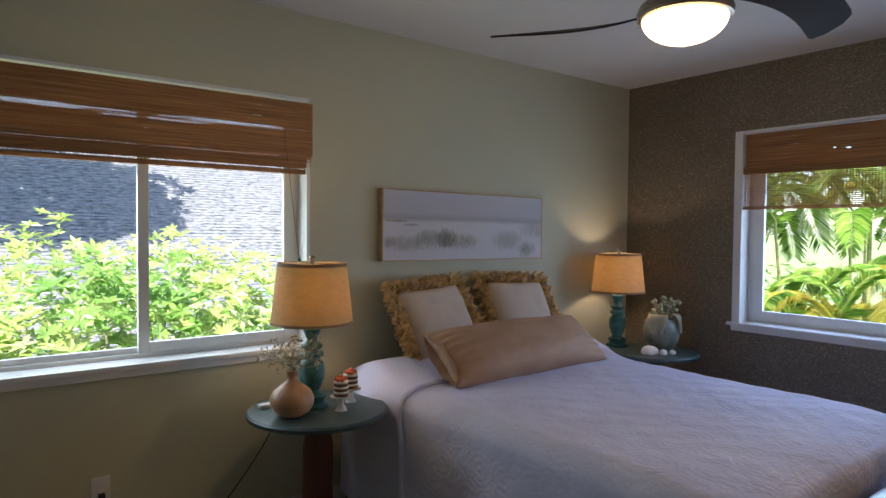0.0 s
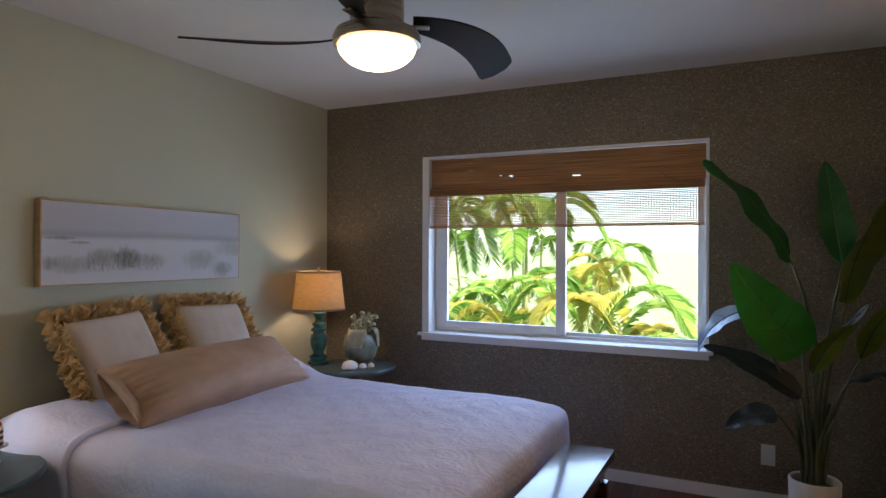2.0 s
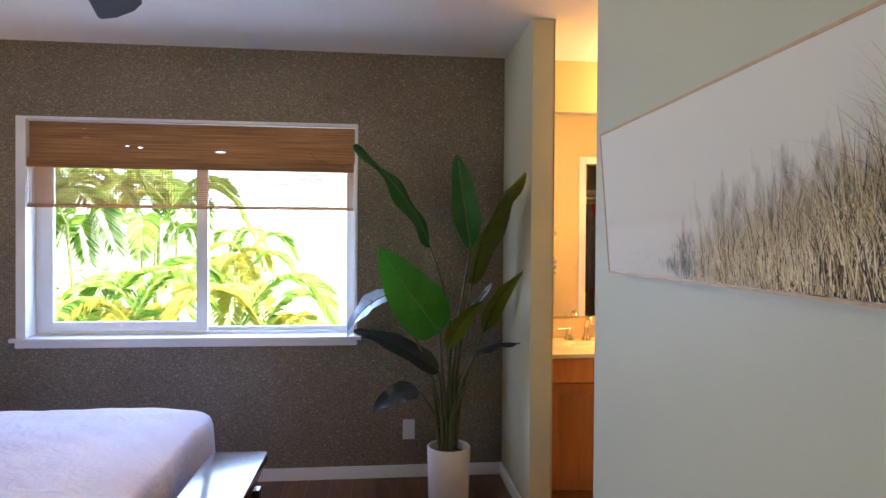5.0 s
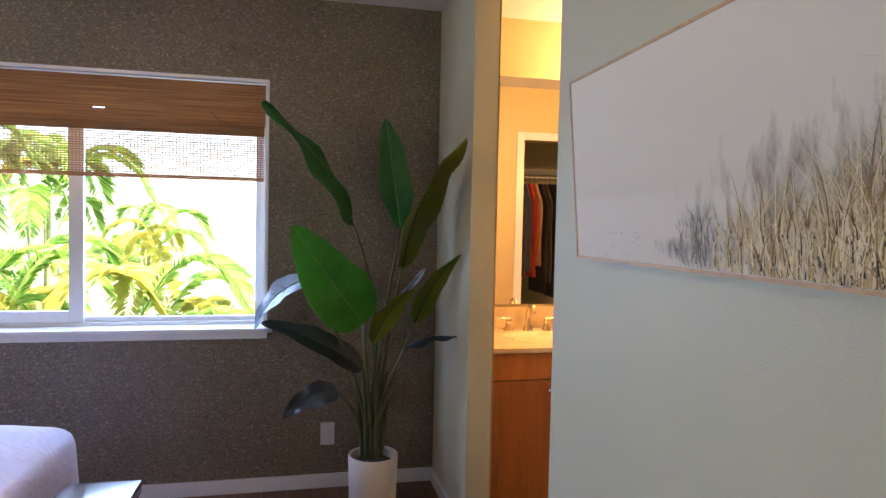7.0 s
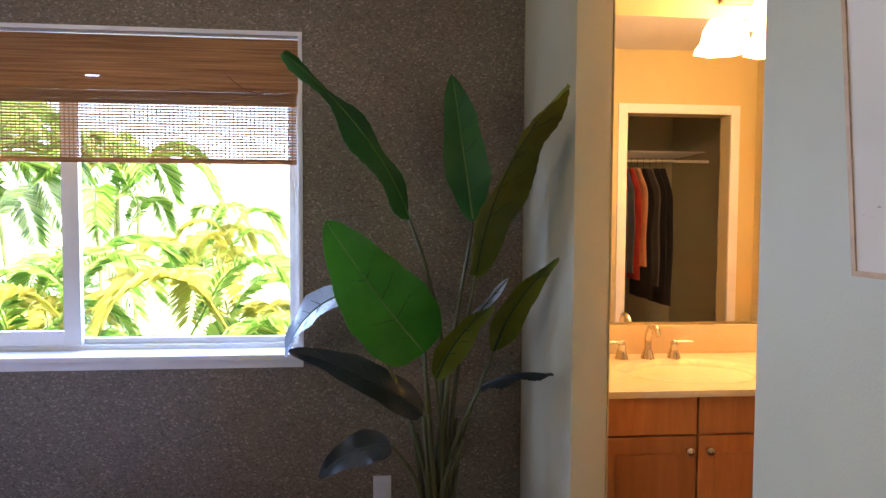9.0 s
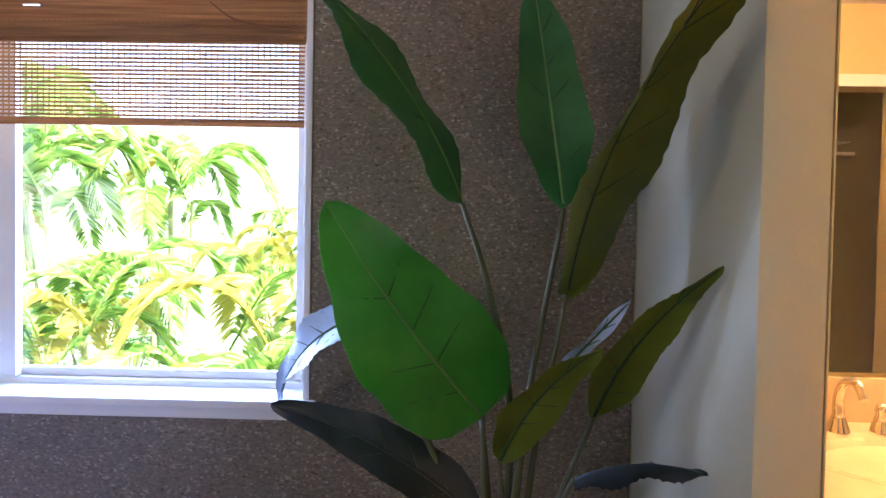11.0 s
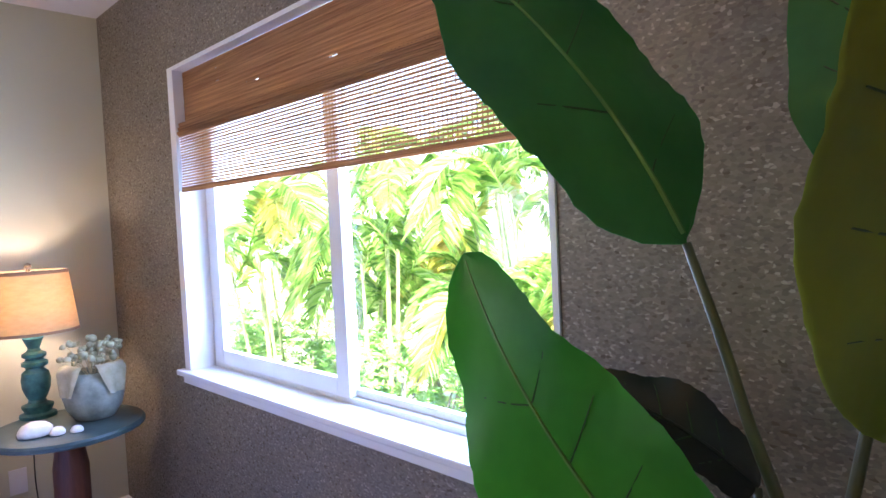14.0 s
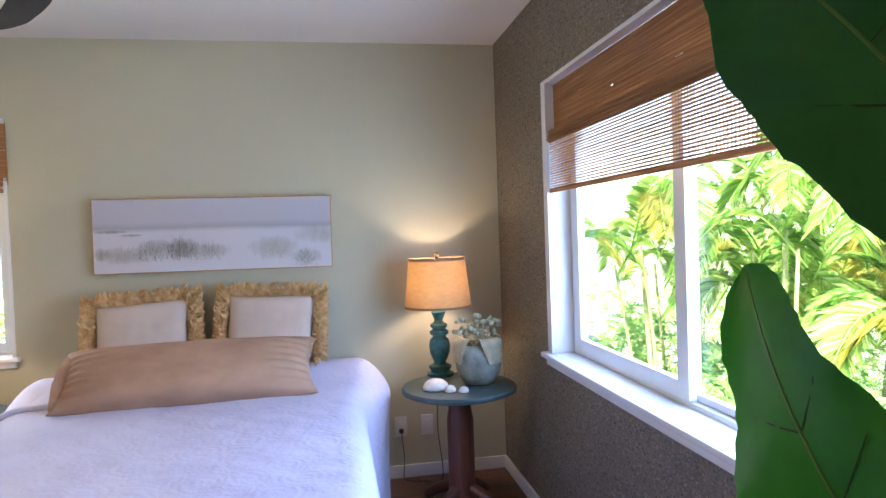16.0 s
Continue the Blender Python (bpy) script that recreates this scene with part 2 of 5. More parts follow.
# Yellow-green copy of plastic_leaf: the glow of backlight is in the colour.
BACKLITLEAF = surface("backlit_leaf", (0.12, 0.17, 0.012), (0.18, 0.24, 0.02), 0.42, (5,) * 3, bump=0.25, fine=30, trans=0.4)
# Blue-white leaf colour that carries the glare of the window on glossy leaves.
GLARELEAF = surface("leaf_with_glare", (0.30, 0.42, 0.58), (0.42, 0.55, 0.72), 0.28, (8,) * 3, bump=0.4, fine=30)
# Near-black copy for the low leaves: shade and bluish sheen put into the colour.
SHADELEAF = surface("shaded_leaf", (0.008, 0.014, 0.014), (0.014, 0.026, 0.030), 0.42, (5,) * 3, bump=0.25, fine=30)
VEIN = surface("leaf_vein", (0.10, 0.26, 0.06), (0.15, 0.34, 0.09), 0.45, trans=0.3)
STALK = surface("leaf_stalk", (0.045, 0.055, 0.022), (0.085, 0.10, 0.04), 0.4, (30, 30, 3))
mirror_mat, _, _p = nodes_of("mirror_silver")
_p.inputs["Metallic"].default_value, _p.inputs["Roughness"].default_value = 1.0, 0.0
_p.inputs["Base Color"].default_value = (0.88, 0.86, 0.80, 1)


# building helpers
def mesh_of(bm, name, smooth=None):
    me = bpy.data.meshes.new(name)
    bm.normal_update()
    bm.to_mesh(me)
    bm.free()
    if smooth:
        me.shade_smooth()
        if smooth < 180:
            me.set_sharp_from_angle(angle=radians(smooth))
    return me


def part(name, bm, mat, parent=None, label="", smooth=None, at=None):
    me = mesh_of(bm, name, smooth) if isinstance(bm, bmesh.types.BMesh) else bm
    if mat and not me.materials:
        me.materials.append(mat)
    ob = new(name, me)
    ob.parent = parent
    if at:
        ob.location = at
    return tagged(ob, label)


def thing(name, at, label, category, group="", turn=0):
    ob = new(name)
    ob.empty_display_size = 0.1
    ob.location, ob.rotation_euler = at, (0, 0, radians(turn))
    return tagged(ob, label, category, group)


def box(lo, hi, bevel=0.0, bm=None, segments=2):
    one = bmesh.new()
    c, s = (Vector(lo) + Vector(hi)) / 2, Vector(hi) - Vector(lo)
    bmesh.ops.create_cube(one, size=1, matrix=Matrix.LocRotScale(c, None, s))
    if bevel:
        bmesh.ops.bevel(one, geom=one.edges[:], offset=bevel, segments=segments, affect="EDGES", profile=0.7)
    if bm is None:
        return one
    me = bpy.data.meshes.new("tmp")
    one.to_mesh(me)
    one.free()
    bm.from_mesh(me)
    bpy.data.meshes.remove(me)
    return bm


def lathe(profile, steps=32, at=(0, 0, 0), bm=None, close=True):
    bm = bm or bmesh.new()
    rings = []
    for r, z in profile:
        rings.append([bm.verts.new((at[0] + r * math.cos(2 * math.pi * k / steps), at[1] + r * math.sin(2 * math.pi * k / steps), at[2] + z)) for k in range(steps)])
    for a, b in zip(rings, rings[1:]):
        for k in range(steps):
            bm.faces.new((a[k], a[(k + 1) % steps], b[(k + 1) % steps], b[k]))
    if close:
        bm.faces.new(rings[0][::-1])
        bm.faces.new(rings[-1])
    return bm


def spline(points, n=16):
    """Catmull-Rom through the points."""
    p = [Vector(q) for q in points]
    p = [2 * p[0] - p[1], *p, 2 * p[-1] - p[-2]]
    out = []
    for a in range(1, len(p) - 2):
        for k in range(n):
            t = k / n
            out.append(0.5 * (2 * p[a] + (p[a + 1] - p[a - 1]) * t + (2 * p[a - 1] - 5 * p[a] + 4 * p[a + 1] - p[a + 2]) * t * t + (3 * p[a] - p[a - 1] - 3 * p[a + 1] + p[a + 2]) * t**3))
    return out + [p[-2]]


def tube(points, r0, r1=None, steps=8, bm=None, n=8):
    bm = bm or bmesh.new()
    r1 = r0 if r1 is None else r1
    pts = spline(points, n) if len(points) > 2 else [Vector(points[0]), Vector(points[1])]
    rings = []
    side = None
    for k, q in enumerate(pts):
        d = (pts[min(k + 1, len(pts) - 1)] - pts[max(k - 1, 0)]).normalized()
        side = (Vector((0.31, 0.87, 0.38)) if side is None else side)
        side = (side - d * side.dot(d)).normalized()
        up = d.cross(side)
        r = r0 + (r1 - r0) * k / (len(pts) - 1)
        rings.append([bm.verts.new(q + r * (math.cos(2 * math.pi * j / steps) * side + math.sin(2 * math.pi * j / steps) * up)) for j in range(steps)])
    for a, b in zip(rings, rings[1:]):
        for j in range(steps):
            bm.faces.new((a[j], a[(j + 1) % steps], b[(j + 1) % steps], b[j]))
    bm.faces.new(rings[0][::-1])
    bm.faces.new(rings[-1])
    return bm


def grid(fn, nu, nv, bm=None, wrap=False):
    bm = bm or bmesh.new()
    vs = [[bm.verts.new(fn(i / nu, j / nv)) for j in range(nv + 1)] for i in range(nu + 1)]
    for i in range(nu):
        for j in range(nv):
            bm.faces.new((vs[i][j], vs[i + 1][j], vs[i + 1][j + 1], vs[i][j + 1]))
    return bm


def structure(name, bm, mat, label, smooth=None):
    return tagged(part(name, bm, mat, smooth=smooth), label, "", "", "structure")


def wall_with_hole(axis, at, depth, a0, a1, z0, z1, b0, b1, h0, h1):
    """A wall across one axis, from at to at + depth, with an opening b0 to b1, h0 to h1."""
    bm = bmesh.new()
    for lo, hi, l, h in ((a0, b0, z0, z1), (b1, a1, z0, z1), (b0, b1, z0, h0), (b0, b1, h1, z1)):
        p, q = (at, lo, l), (at + depth, hi, h)
        if axis == "y":
            p, q = (lo, at, l), (hi, at + depth, h)
        box(p, q, bm=bm)
    return bm


# rooms
W2 = (0.36, 2.175, 0.80, 2.02)
W1 = (0.05, 1.53, 0.80, 2.02)
structure("wall_east", wall_with_hole("x", EAST, 0.16, SOUTH, NORTH, 0, TOP, *W2), MICA, "wall papered with dark brown mica chips")
structure("wall_north", wall_with_hole("y", NORTH, 0.16, WEST, EAST + 0.16, 0, TOP, *W1), SAGE, "pale sage green painted wall")
structure("wall_west", box((WEST - 0.12, -2.62, 0), (WEST, NORTH + 0.16, TOP)), SAGE, "pale sage green painted wall")
structure("wall_south", box((WEST, SOUTH - 0.12, 0), (2.53, SOUTH, TOP), 0.012), SAGE, "pale sage wall with rounded corner beside the bathroom opening", 40)
structure("wall_stub", box((3.43, SOUTH - 0.11, 0), (EAST - 0.002, SOUTH, TOP), 0.014), SAGE, "short painted wall between bedroom and bathroom", 40)
structure("ceiling", box((WEST, -2.62, TOP), (EAST + 0.16, NORTH + 0.16, TOP + 0.1)), CEIL, "flat white painted ceiling")
structure("subfloor", box((WEST, -2.62, -0.12), (EAST + 0.16, NORTH + 0.16, -0.012)), PLANK, "dark board under the wooden floor")
# bathroom and closet
structure("wall_bathroom_east", box((EAST, -2.5, 0), (EAST + 0.16, SOUTH - 0.002, TOP)), YELLOW, "honey yellow bathroom wall")
structure("wall_bathroom_south", box((2.531, -2.50, 0), (EAST - 0.001, -2.40, TOP)), YELLOW, "honey yellow bathroom wall")
structure("wall_closet", wall_with_hole("x", 2.41, 0.12, -2.5, SOUTH - 0.121, 0, TOP, -2.22, -1.52, 0.0, 2.03), YELLOW, "honey yellow wall with the closet doorway")
structure("wall_closet_back", box((1.0, -2.499, 0), (1.1, SOUTH - 0.121, TOP)), SAGE, "plain closet wall")
structure("wall_closet_side", box((WEST, -2.62, 0), (2.41, -2.5, TOP)), SAGE, "plain closet wall")
structure("wall_closet_paint", box((3.432, SOUTH - 0.114, 0), (EAST - 0.003, SOUTH - 0.111, TOP)), YELLOW, "honey yellow paint behind the short wall")


def baseboard(p, q):
    (x0, y0), (x1, y1) = p, q
    bm = box((x0, y0, 0), (x1, y1, 0.07), 0.004)
    structure("baseboard", bm, WHITE, "low white painted baseboard", 40)


baseboard((EAST - 0.014, SOUTH + 0.014), (EAST, NORTH - 0.014))
baseboard((WEST, NORTH - 0.014), (EAST, NORTH))
baseboard((WEST, SOUTH), (2.532, SOUTH + 0.014))
baseboard((3.428, SOUTH), (EAST, SOUTH + 0.014))
baseboard((3.416, SOUTH - 0.112), (3.43, SOUTH + 0.014))


def window(name, axis, at, a0, a1, z0, z1, mid, flip, lining=0.004, stile=0.045, bottom=0.045):
    """A sliding window in its opening: stool, apron, jamb edge, frame, fixed and sliding sash."""
    def bx(lo_a, hi_a, lo_d, hi_d, lo_z, hi_z, bevel=0.003, bm=None):
        if axis == "x":
            return box((at + lo_d, lo_a, lo_z), (at + hi_d, hi_a, hi_z), bevel, bm)
        return box((lo_a, at + lo_d, lo_z), (hi_a, at + hi_d, hi_z), bevel, bm)

    w = structure(name, bx(a0, a1, 0.10, 0.15, z0, z0 + 0.04), VINYL, "white vinyl sliding window with clear panes")
    part("window_sill", bx(a0 - 0.035, a1 + 0.035, -0.035, -0.001, z0, z0 + 0.022, 0.006), WHITE, w, "white painted stool board")
    part("window_sill", bx(a0 + 0.001, a1 - 0.001, 0.0, 0.10, z0 + 0.001, z0 + 0.022, 0.001), WHITE, w, "white painted sill board")
    part("apron", bx(a0 - 0.012, a1 + 0.012, -0.016, 0.0, z0 - 0.032, z0, 0.004), WHITE, w)
    fr = bmesh.new()
    bx(a0 - 0.012, a0 + 0.004, -0.006, 0.10, z0 + 0.022, z1 + 0.012, 0.002, fr)
    bx(a1 - lining, a1 + 0.012, -0.006, 0.10, z0 + 0.022, z1 + 0.012, 0.002, fr)
    bx(a0 + 0.004, a1 - lining, -0.006, 0.10, z1 - 0.004, z1 + 0.012, 0.002, fr)
    part("jamb", fr, WHITE, w, "white painted jamb lining")
    edge = 0.031 + lining
    fr = bmesh.new()
    for lo, hi, l, h in ((a0, a0 + 0.035, z0 + 0.04, z1), (a1 - edge, a1, z0 + 0.04, z1), (a0 + 0.035, a1 - edge, z1 - 0.035, z1)):
        bx(lo, hi, 0.10, 0.15, l, h, 0.003, fr)
    part("window_frame", fr, VINYL, w)
    for left in (True, False):
        lo, hi = (a0 + 0.035, mid + 0.02) if left else (mid - 0.02, a1 - edge)
        near = left == flip
        d0, d1 = (0.092, 0.118) if near else (0.122, 0.146)
        rail = stile if near else 0.022
        foot = bottom if near else 0.022
        s = bmesh.new()
        zb, zt = z0 + 0.042, z1 - 0.035
        bx(lo, lo + rail, d0, d1, zb, zt, 0.003, s)
        bx(hi - rail, hi, d0, d1, zb, zt, 0.003, s)
        bx(lo + rail, hi - rail, d0, d1, zb, zb + foot, 0.003, s)
        bx(lo + rail, hi - rail, d0, d1, zt - rail, zt, 0.003, s)
        sash = part("sash", s, VINYL, w)
        dm = (d0 + d1) / 2
        pane = part("pane", bx(lo + rail, hi - rail, dm - 0.002, dm + 0.002, zb + foot, zt - rail, 0), GLASS, sash, "clear glass")
        pane.visible_shadow = False
    return w


window("window_2", "x", EAST, *W2, 1.222, False, 0.039, 0.064, 0.055)
window("window_1", "y", NORTH, *W1, 0.80, False)


def blind(at, width, drop, valance, slit, label, turn, group="woven blinds"):
    """Local x along the window, y towards the room, z down from 0."""
    rnd = random.Random(7)
    b = thing("bamboo_blind", at, label, "window blind", group, turn)
    v = bmesh.new()
    z = 0.0
    while z < valance:
        h = rnd.uniform(0.003, 0.006)
        if slit and slit < z < slit + 0.028:
            x = 0.0
            while x < width:
                run = rnd.uniform(0.05, 0.5)
                box((x, 0.0, -z - rnd.uniform(0.0034, 0.0047)), (min(width, x + run), 0.003, -z), bm=v)
                x += run
            z += 0.0047
            continue
        x = 0.0
        ends = [(0.0, width)]
        if rnd.random() < 0.16 and 0.03 < z < valance - 0.05:
            gap = rnd.uniform(0.12, 0.97) * width
            ends = [(0.0, gap), (gap + rnd.uniform(0.012, 0.05), width)]
        for lo, hi in ends:
            if hi > lo:
                box((lo, -0.001 + rnd.uniform(0, 0.002), -z - h), (hi, 0.004 + rnd.uniform(0, 0.002), -z - 0.0004), bm=v)
        z += h
    tagged(part("valance", v, BAMBOO, b, "reddish brown woven bamboo valance"), kind="stuff")
    f = bmesh.new()
    for k in range(3):
        for j in range(9):
            a = radians(-20 + 25 * j)
            cy, cz, r = -0.014 - 0.004 * k, -valance - 0.006 - 0.017 * k, 0.013
            y0, z0 = cy + r * math.cos(a) * 0.9, cz - r * math.sin(a)
            box((0.004, y0 - 0.003, z0 - 0.0022), (width - 0.004, y0 + 0.001, z0 + 0.0022), bm=f)
    tagged(part("folds", f, BAMBOO, b, "stacked folds of woven bamboo"), kind="stuff")
    s = bmesh.new()
    z = valance + 0.02
    while z < drop - 0.022:
        box((0.004, -0.028, -z - rnd.uniform(0.0050, 0.0066)), (width - 0.004, -0.0245, -z), bm=s)
        z += rnd.uniform(0.0100, 0.0112)
    for k in range(4):
        box((0.004, -0.0305 + 0.0006 * (k % 2), -drop + 0.0052 * k), (width - 0.004, -0.022, -drop + 0.0052 * k + 0.0046), bm=s)
    tagged(part("reeds", s, BAMBOO, b, "sheer woven bamboo reeds"), kind="stuff")
    t = bmesh.new()
    x = 0.012
    while x < width - 0.01:
        box((x, -0.0245, -drop + 0.01), (x + 0.0036, -0.0235, -valance), bm=t)
        x += 0.0155
    tagged(part("threads", t, THREAD, b), kind="stuff")
    return b

blind((EAST + 0.035, 2.168, 2.012), 1.80, 0.475, 0.20, 0.0, "woven bamboo roman blind half lowered over the palm window", -90)
blind((1.552, NORTH - 0.012, 2.005), 1.52, 0.345, 0.26, 0.125, "woven bamboo roman blind raised over the garden window", 180)


# bed
def rnd_noise(x, y, z=0.0, s=1.0):
    return noise.noise(Vector((x * s, y * s, z * s)))


BX0, BX1, BY0, BY1, BZ = 1.74, 3.265, 0.93, 2.94, 0.665
bed = thing("bed", (2.5, 1.9, 0), "queen bed made up with a white quilted coverlet", "bed")


def bed_local(p):
    return Vector(p) - Vector((2.5, 1.9, 0))


part("mattress", box((-0.73, -0.93, 0.30), (0.73, 1.02, 0.60), 0.05), SHEET, bed, "white mattress", 50)
part("bed_base", box((-0.72, -0.92, 0.12), (0.72, 1.02, 0.295), 0.01), DARKWOOD, bed, "dark wooden bed base")
for sx in (-1, 1):
    for y in (-0.86, 0.95):
        part("leg", lathe([(0.03, 0), (0.035, 0.12)], 12, (0.66 * sx, y, 0)), DARKWOOD, bed, smooth=40)


def cover(u, v):
    """Unrolls from one hanging side over the top to the other (u), and from head to the hanging foot (v)."""
    half, hang = (BX1 - BX0) / 2, 0.56
    s = (u - 0.5) * 2 * (half + hang)
    length, foot = BY1 - BY0, 0.40
    t = v * (length + foot)
    r = 0.10
    a = abs(s)
    if a < half - r:
        x, zd = a, 0.0
    elif a < half + r * 0.57:
        w = (a - (half - r)) / r
        x, zd = half - r + r * math.sin(min(w, 1.57)), r * (1 - math.cos(min(w, 1.57)))
    else:
        x, zd = half, r + (a - half - r * 0.57)
    side = max(0.0, zd - r) / hang
    b = t - (length - r)
    if b < 0:
        y, yd = BY1 - t, 0.0
    elif b < r * 1.57:
        y, yd = BY1 - (length - r) - r * math.sin(b / r), r * (1 - math.cos(b / r))
    else:
        y, yd = BY0, r + b - r * 1.57
    drop = max(zd, yd) if min(zd, yd) < 0.02 else math.hypot(zd, yd)
    z = BZ - min(drop, BZ - 0.03)
    corner = min(1, max(0, yd / 0.1)) * min(1, max(0, zd / 0.1))
    x -= 0.08 * corner
    fold = side * (0.018 * math.sin(y * 11 + 1.5 * math.sin(y * 4)) + 0.03 * side)
    x += fold
    y -= min(1, yd / 0.3) * (0.012 * math.sin(s * 12) + 0.015)
    flat = 1 - min(1, drop / 0.05)
    head = math.exp(-(((y - 2.68) / 0.28) ** 2))
    x += (0.15 if s > 0 else 0.11) * head * min(1, a / half) ** 4 * (1 - 0.4 * side)
    px, py = math.copysign(x, s) + 2.5, y
    z += flat * (0.006 * rnd_noise(px, py, 1, 3) + 0.0022 * rnd_noise(px, py, 2, 14))
    z += flat * 0.085 * math.exp(-(((py - 2.72) / 0.20) ** 2)) * (1 - 0.3 * math.exp(-(((px - 2.5) / 0.15) ** 2)))
    z -= flat * 0.035 * max(0, 1 - (py - BY0) / 0.30) ** 2
    if drop < 0.35:
        wave = math.sin(34 * (px + 0.03 * math.sin(py * 9))) * math.sin(34 * (py + 0.03 * math.sin(px * 8)))
        z += flat * 0.0016 * wave
    return bed_local((px, py, z))


part("coverlet", grid(cover, 150, 150), QUILT, bed, "white quilted matelasse coverlet hanging to the floor", 180)


hem = [cover(0.37 - 0.35 * k / 14, 0.190 + 0.045 * (k / 14) ** 0.7) + Vector((-0.004, -0.004, 0.008)) for k in range(15)]
part("turned_edge", tube(hem, 0.013, 0.018, 10, n=4), QUILT, bed, "rolled edge of the coverlet folded back at the head", 180)


def cushion(bm, w, h, d, n=26, power=0.45, gather=0.0):
    """A stuffed cushion in its own plane: w by h, d thick."""
    for sgn in (1, -1):
        def f(u, v, sgn=sgn):
            x, y = (u - 0.5) * 2, (v - 0.5) * 2
            e = max(0.0, (1 - abs(x) ** 2.6) * (1 - abs(y) ** 2.6)) ** power
            pinch = 1 - 0.07 * (1 - abs(y) ** 2) * abs(x) ** 4
            pinch2 = 1 - 0.07 * (1 - abs(x) ** 2) * abs(y) ** 4
            wr = 0.006 * rnd_noise(x * 2.2, y * 2.2, sgn * 3.0, 1.7) * e + gather * e * max(0, abs(x) - 0.6) * math.sin(26 * y + 3 * x)
            return Vector((x * w / 2 * pinch, y * h / 2 * pinch2, sgn * (d / 2 * e + wr)))
        if sgn > 0:
            grid(f, n, n, bm)
        else:
            g = bmesh.new()
            grid(f, n, n, g)
            bmesh.ops.reverse_faces(g, faces=g.faces[:])
            me = bpy.data.meshes.new("tmp")
            g.to_mesh(me)
            g.free()
            bm.from_mesh(me)
            bpy.data.meshes.remove(me)
    bmesh.ops.remove_doubles(bm, verts=bm.verts[:], dist=0.0005)
    return bm


def sham(at, lean, yaw, roll, label):
    p = thing("fringed_pillow", at, label, "pillow", "fringed pillows on the bed")
    p.rotation_euler = (radians(lean), radians(roll), radians(yaw))
    part("pillow_body", cushion(bmesh.new(), 0.45, 0.41, 0.16), CREAM, p, "cream linen cushion", 180)
    rnd = random.Random(5)
    bm = bmesh.new()
    per = []
    w, h = 0.215, 0.195
    n = 4000
    for k in range(n):
        s = k / n * 4
        e, q = int(s), s - int(s)
        x, y = ((-w + 2 * w * q, h), (w, h - 2 * h * q), (w - 2 * w * q, -h), (-w, -h + 2 * h * q))[e]
        dx, dy = ((0, 1), (1, 0), (0, -1), (-1, 0))[e]
        if q < 0.12 or q > 0.88:
            dx, dy = (x / w * 0.7, y / h * 0.7)
        L = rnd.uniform(0.035, 0.072)
        a = Vector((x, y, rnd.uniform(-0.02, 0.02)))
        out = Vector((dx + rnd.uniform(-0.55, 0.55), dy + rnd.uniform(-0.55, 0.55), rnd.uniform(-0.5, 0.7))).normalized()
        side = out.cross(Vector((rnd.random(), rnd.random(), 1))).normalized() * rnd.uniform(0.005, 0.011)
        curl = Vector((rnd.uniform(-0.014, 0.014), rnd.uniform(-0.014, 0.014), rnd.uniform(-0.014, 0.022)))
        v = [bm.verts.new(c) for c in (a - side, a + side, a + out * L * 0.55 + side * 0.9 + curl, a + out * L * 0.55 - side * 0.9 + curl, a + out * L + side * 0.3 - curl, a + out * L - side * 0.3 - curl)]
        bm.faces.new((v[0], v[1], v[2], v[3]))
        bm.faces.new((v[3], v[2], v[4], v[5]))
    def frill(u, v):
        s = (u * 4) % 4
        e, q = int(s), s - int(s)
        x, y = ((-w + 2 * w * q, h), (w, h - 2 * h * q), (w - 2 * w * q, -h), (-w, -h + 2 * h * q))[e]
        k = 1 + v * 0.34
        wav = v * (0.026 * math.sin(u * 2 * math.pi * 34) + 0.012 * noise.noise(Vector((u * 60, v, 1))))
        return Vector((x * k + wav * 0.3, y * k + wav * 0.3, wav + 0.006))

    grid(frill, 480, 4, bm)
    tagged(part("fringe", bm, FRINGE, p, "shaggy straw-coloured ruffled fringe"), kind="stuff")
    return p


sham((2.205, 2.80, 0.895), 62, 6, -3, "cream linen pillow with a shaggy straw fringe leaning on the wall")
sham((2.82, 2.80, 0.90), 62, -2, 2, "cream linen pillow with a shaggy straw fringe leaning beside its pair")


def bolster():
    p = thing("bolster_pillow", (2.50, 2.47, 0.78), "long taupe satin bolster lying in front of the fringed pillows", "pillow")
    p.rotation_euler = (radians(38), 0, radians(1.5))
    def hem(u, v):
        a = 2 * math.pi * u
        k = 1 - 0.25 * abs(math.sin(a)) * v
        return Vector((-0.50 - 0.055 * v, 0.148 * math.cos(a) * k, (0.030 + 0.020 * v) * math.sin(a) + 0.004 * math.sin(7 * a)))

    part("pillowcase_hem", grid(hem, 40, 6), TAUPE, p, "open folded hem of the satin case", 180)
    part("bolster_body", cushion(bmesh.new(), 1.12, 0.34, 0.225, 60, power=0.46, gather=0.04), TAUPE, p, "taupe satin cover", 180)
    return p


bolster()

# bench
bench = thing("bench", (2.20, 0.77, 0.095), "dark polished wooden bench at the foot of the bed", "bench")
part("seat", box((-0.70, -0.12, 0.42), (0.72, 0.09, 0.46), 0.006), DARKWOOD, bench, smooth=40)
part("rail", box((-0.62, -0.095, 0.355), (0.64, -0.075, 0.419), 0.003), DARKWOOD, bench)
part("rail", box((-0.62, 0.045, 0.355), (0.64, 0.065, 0.419), 0.003), DARKWOOD, bench)
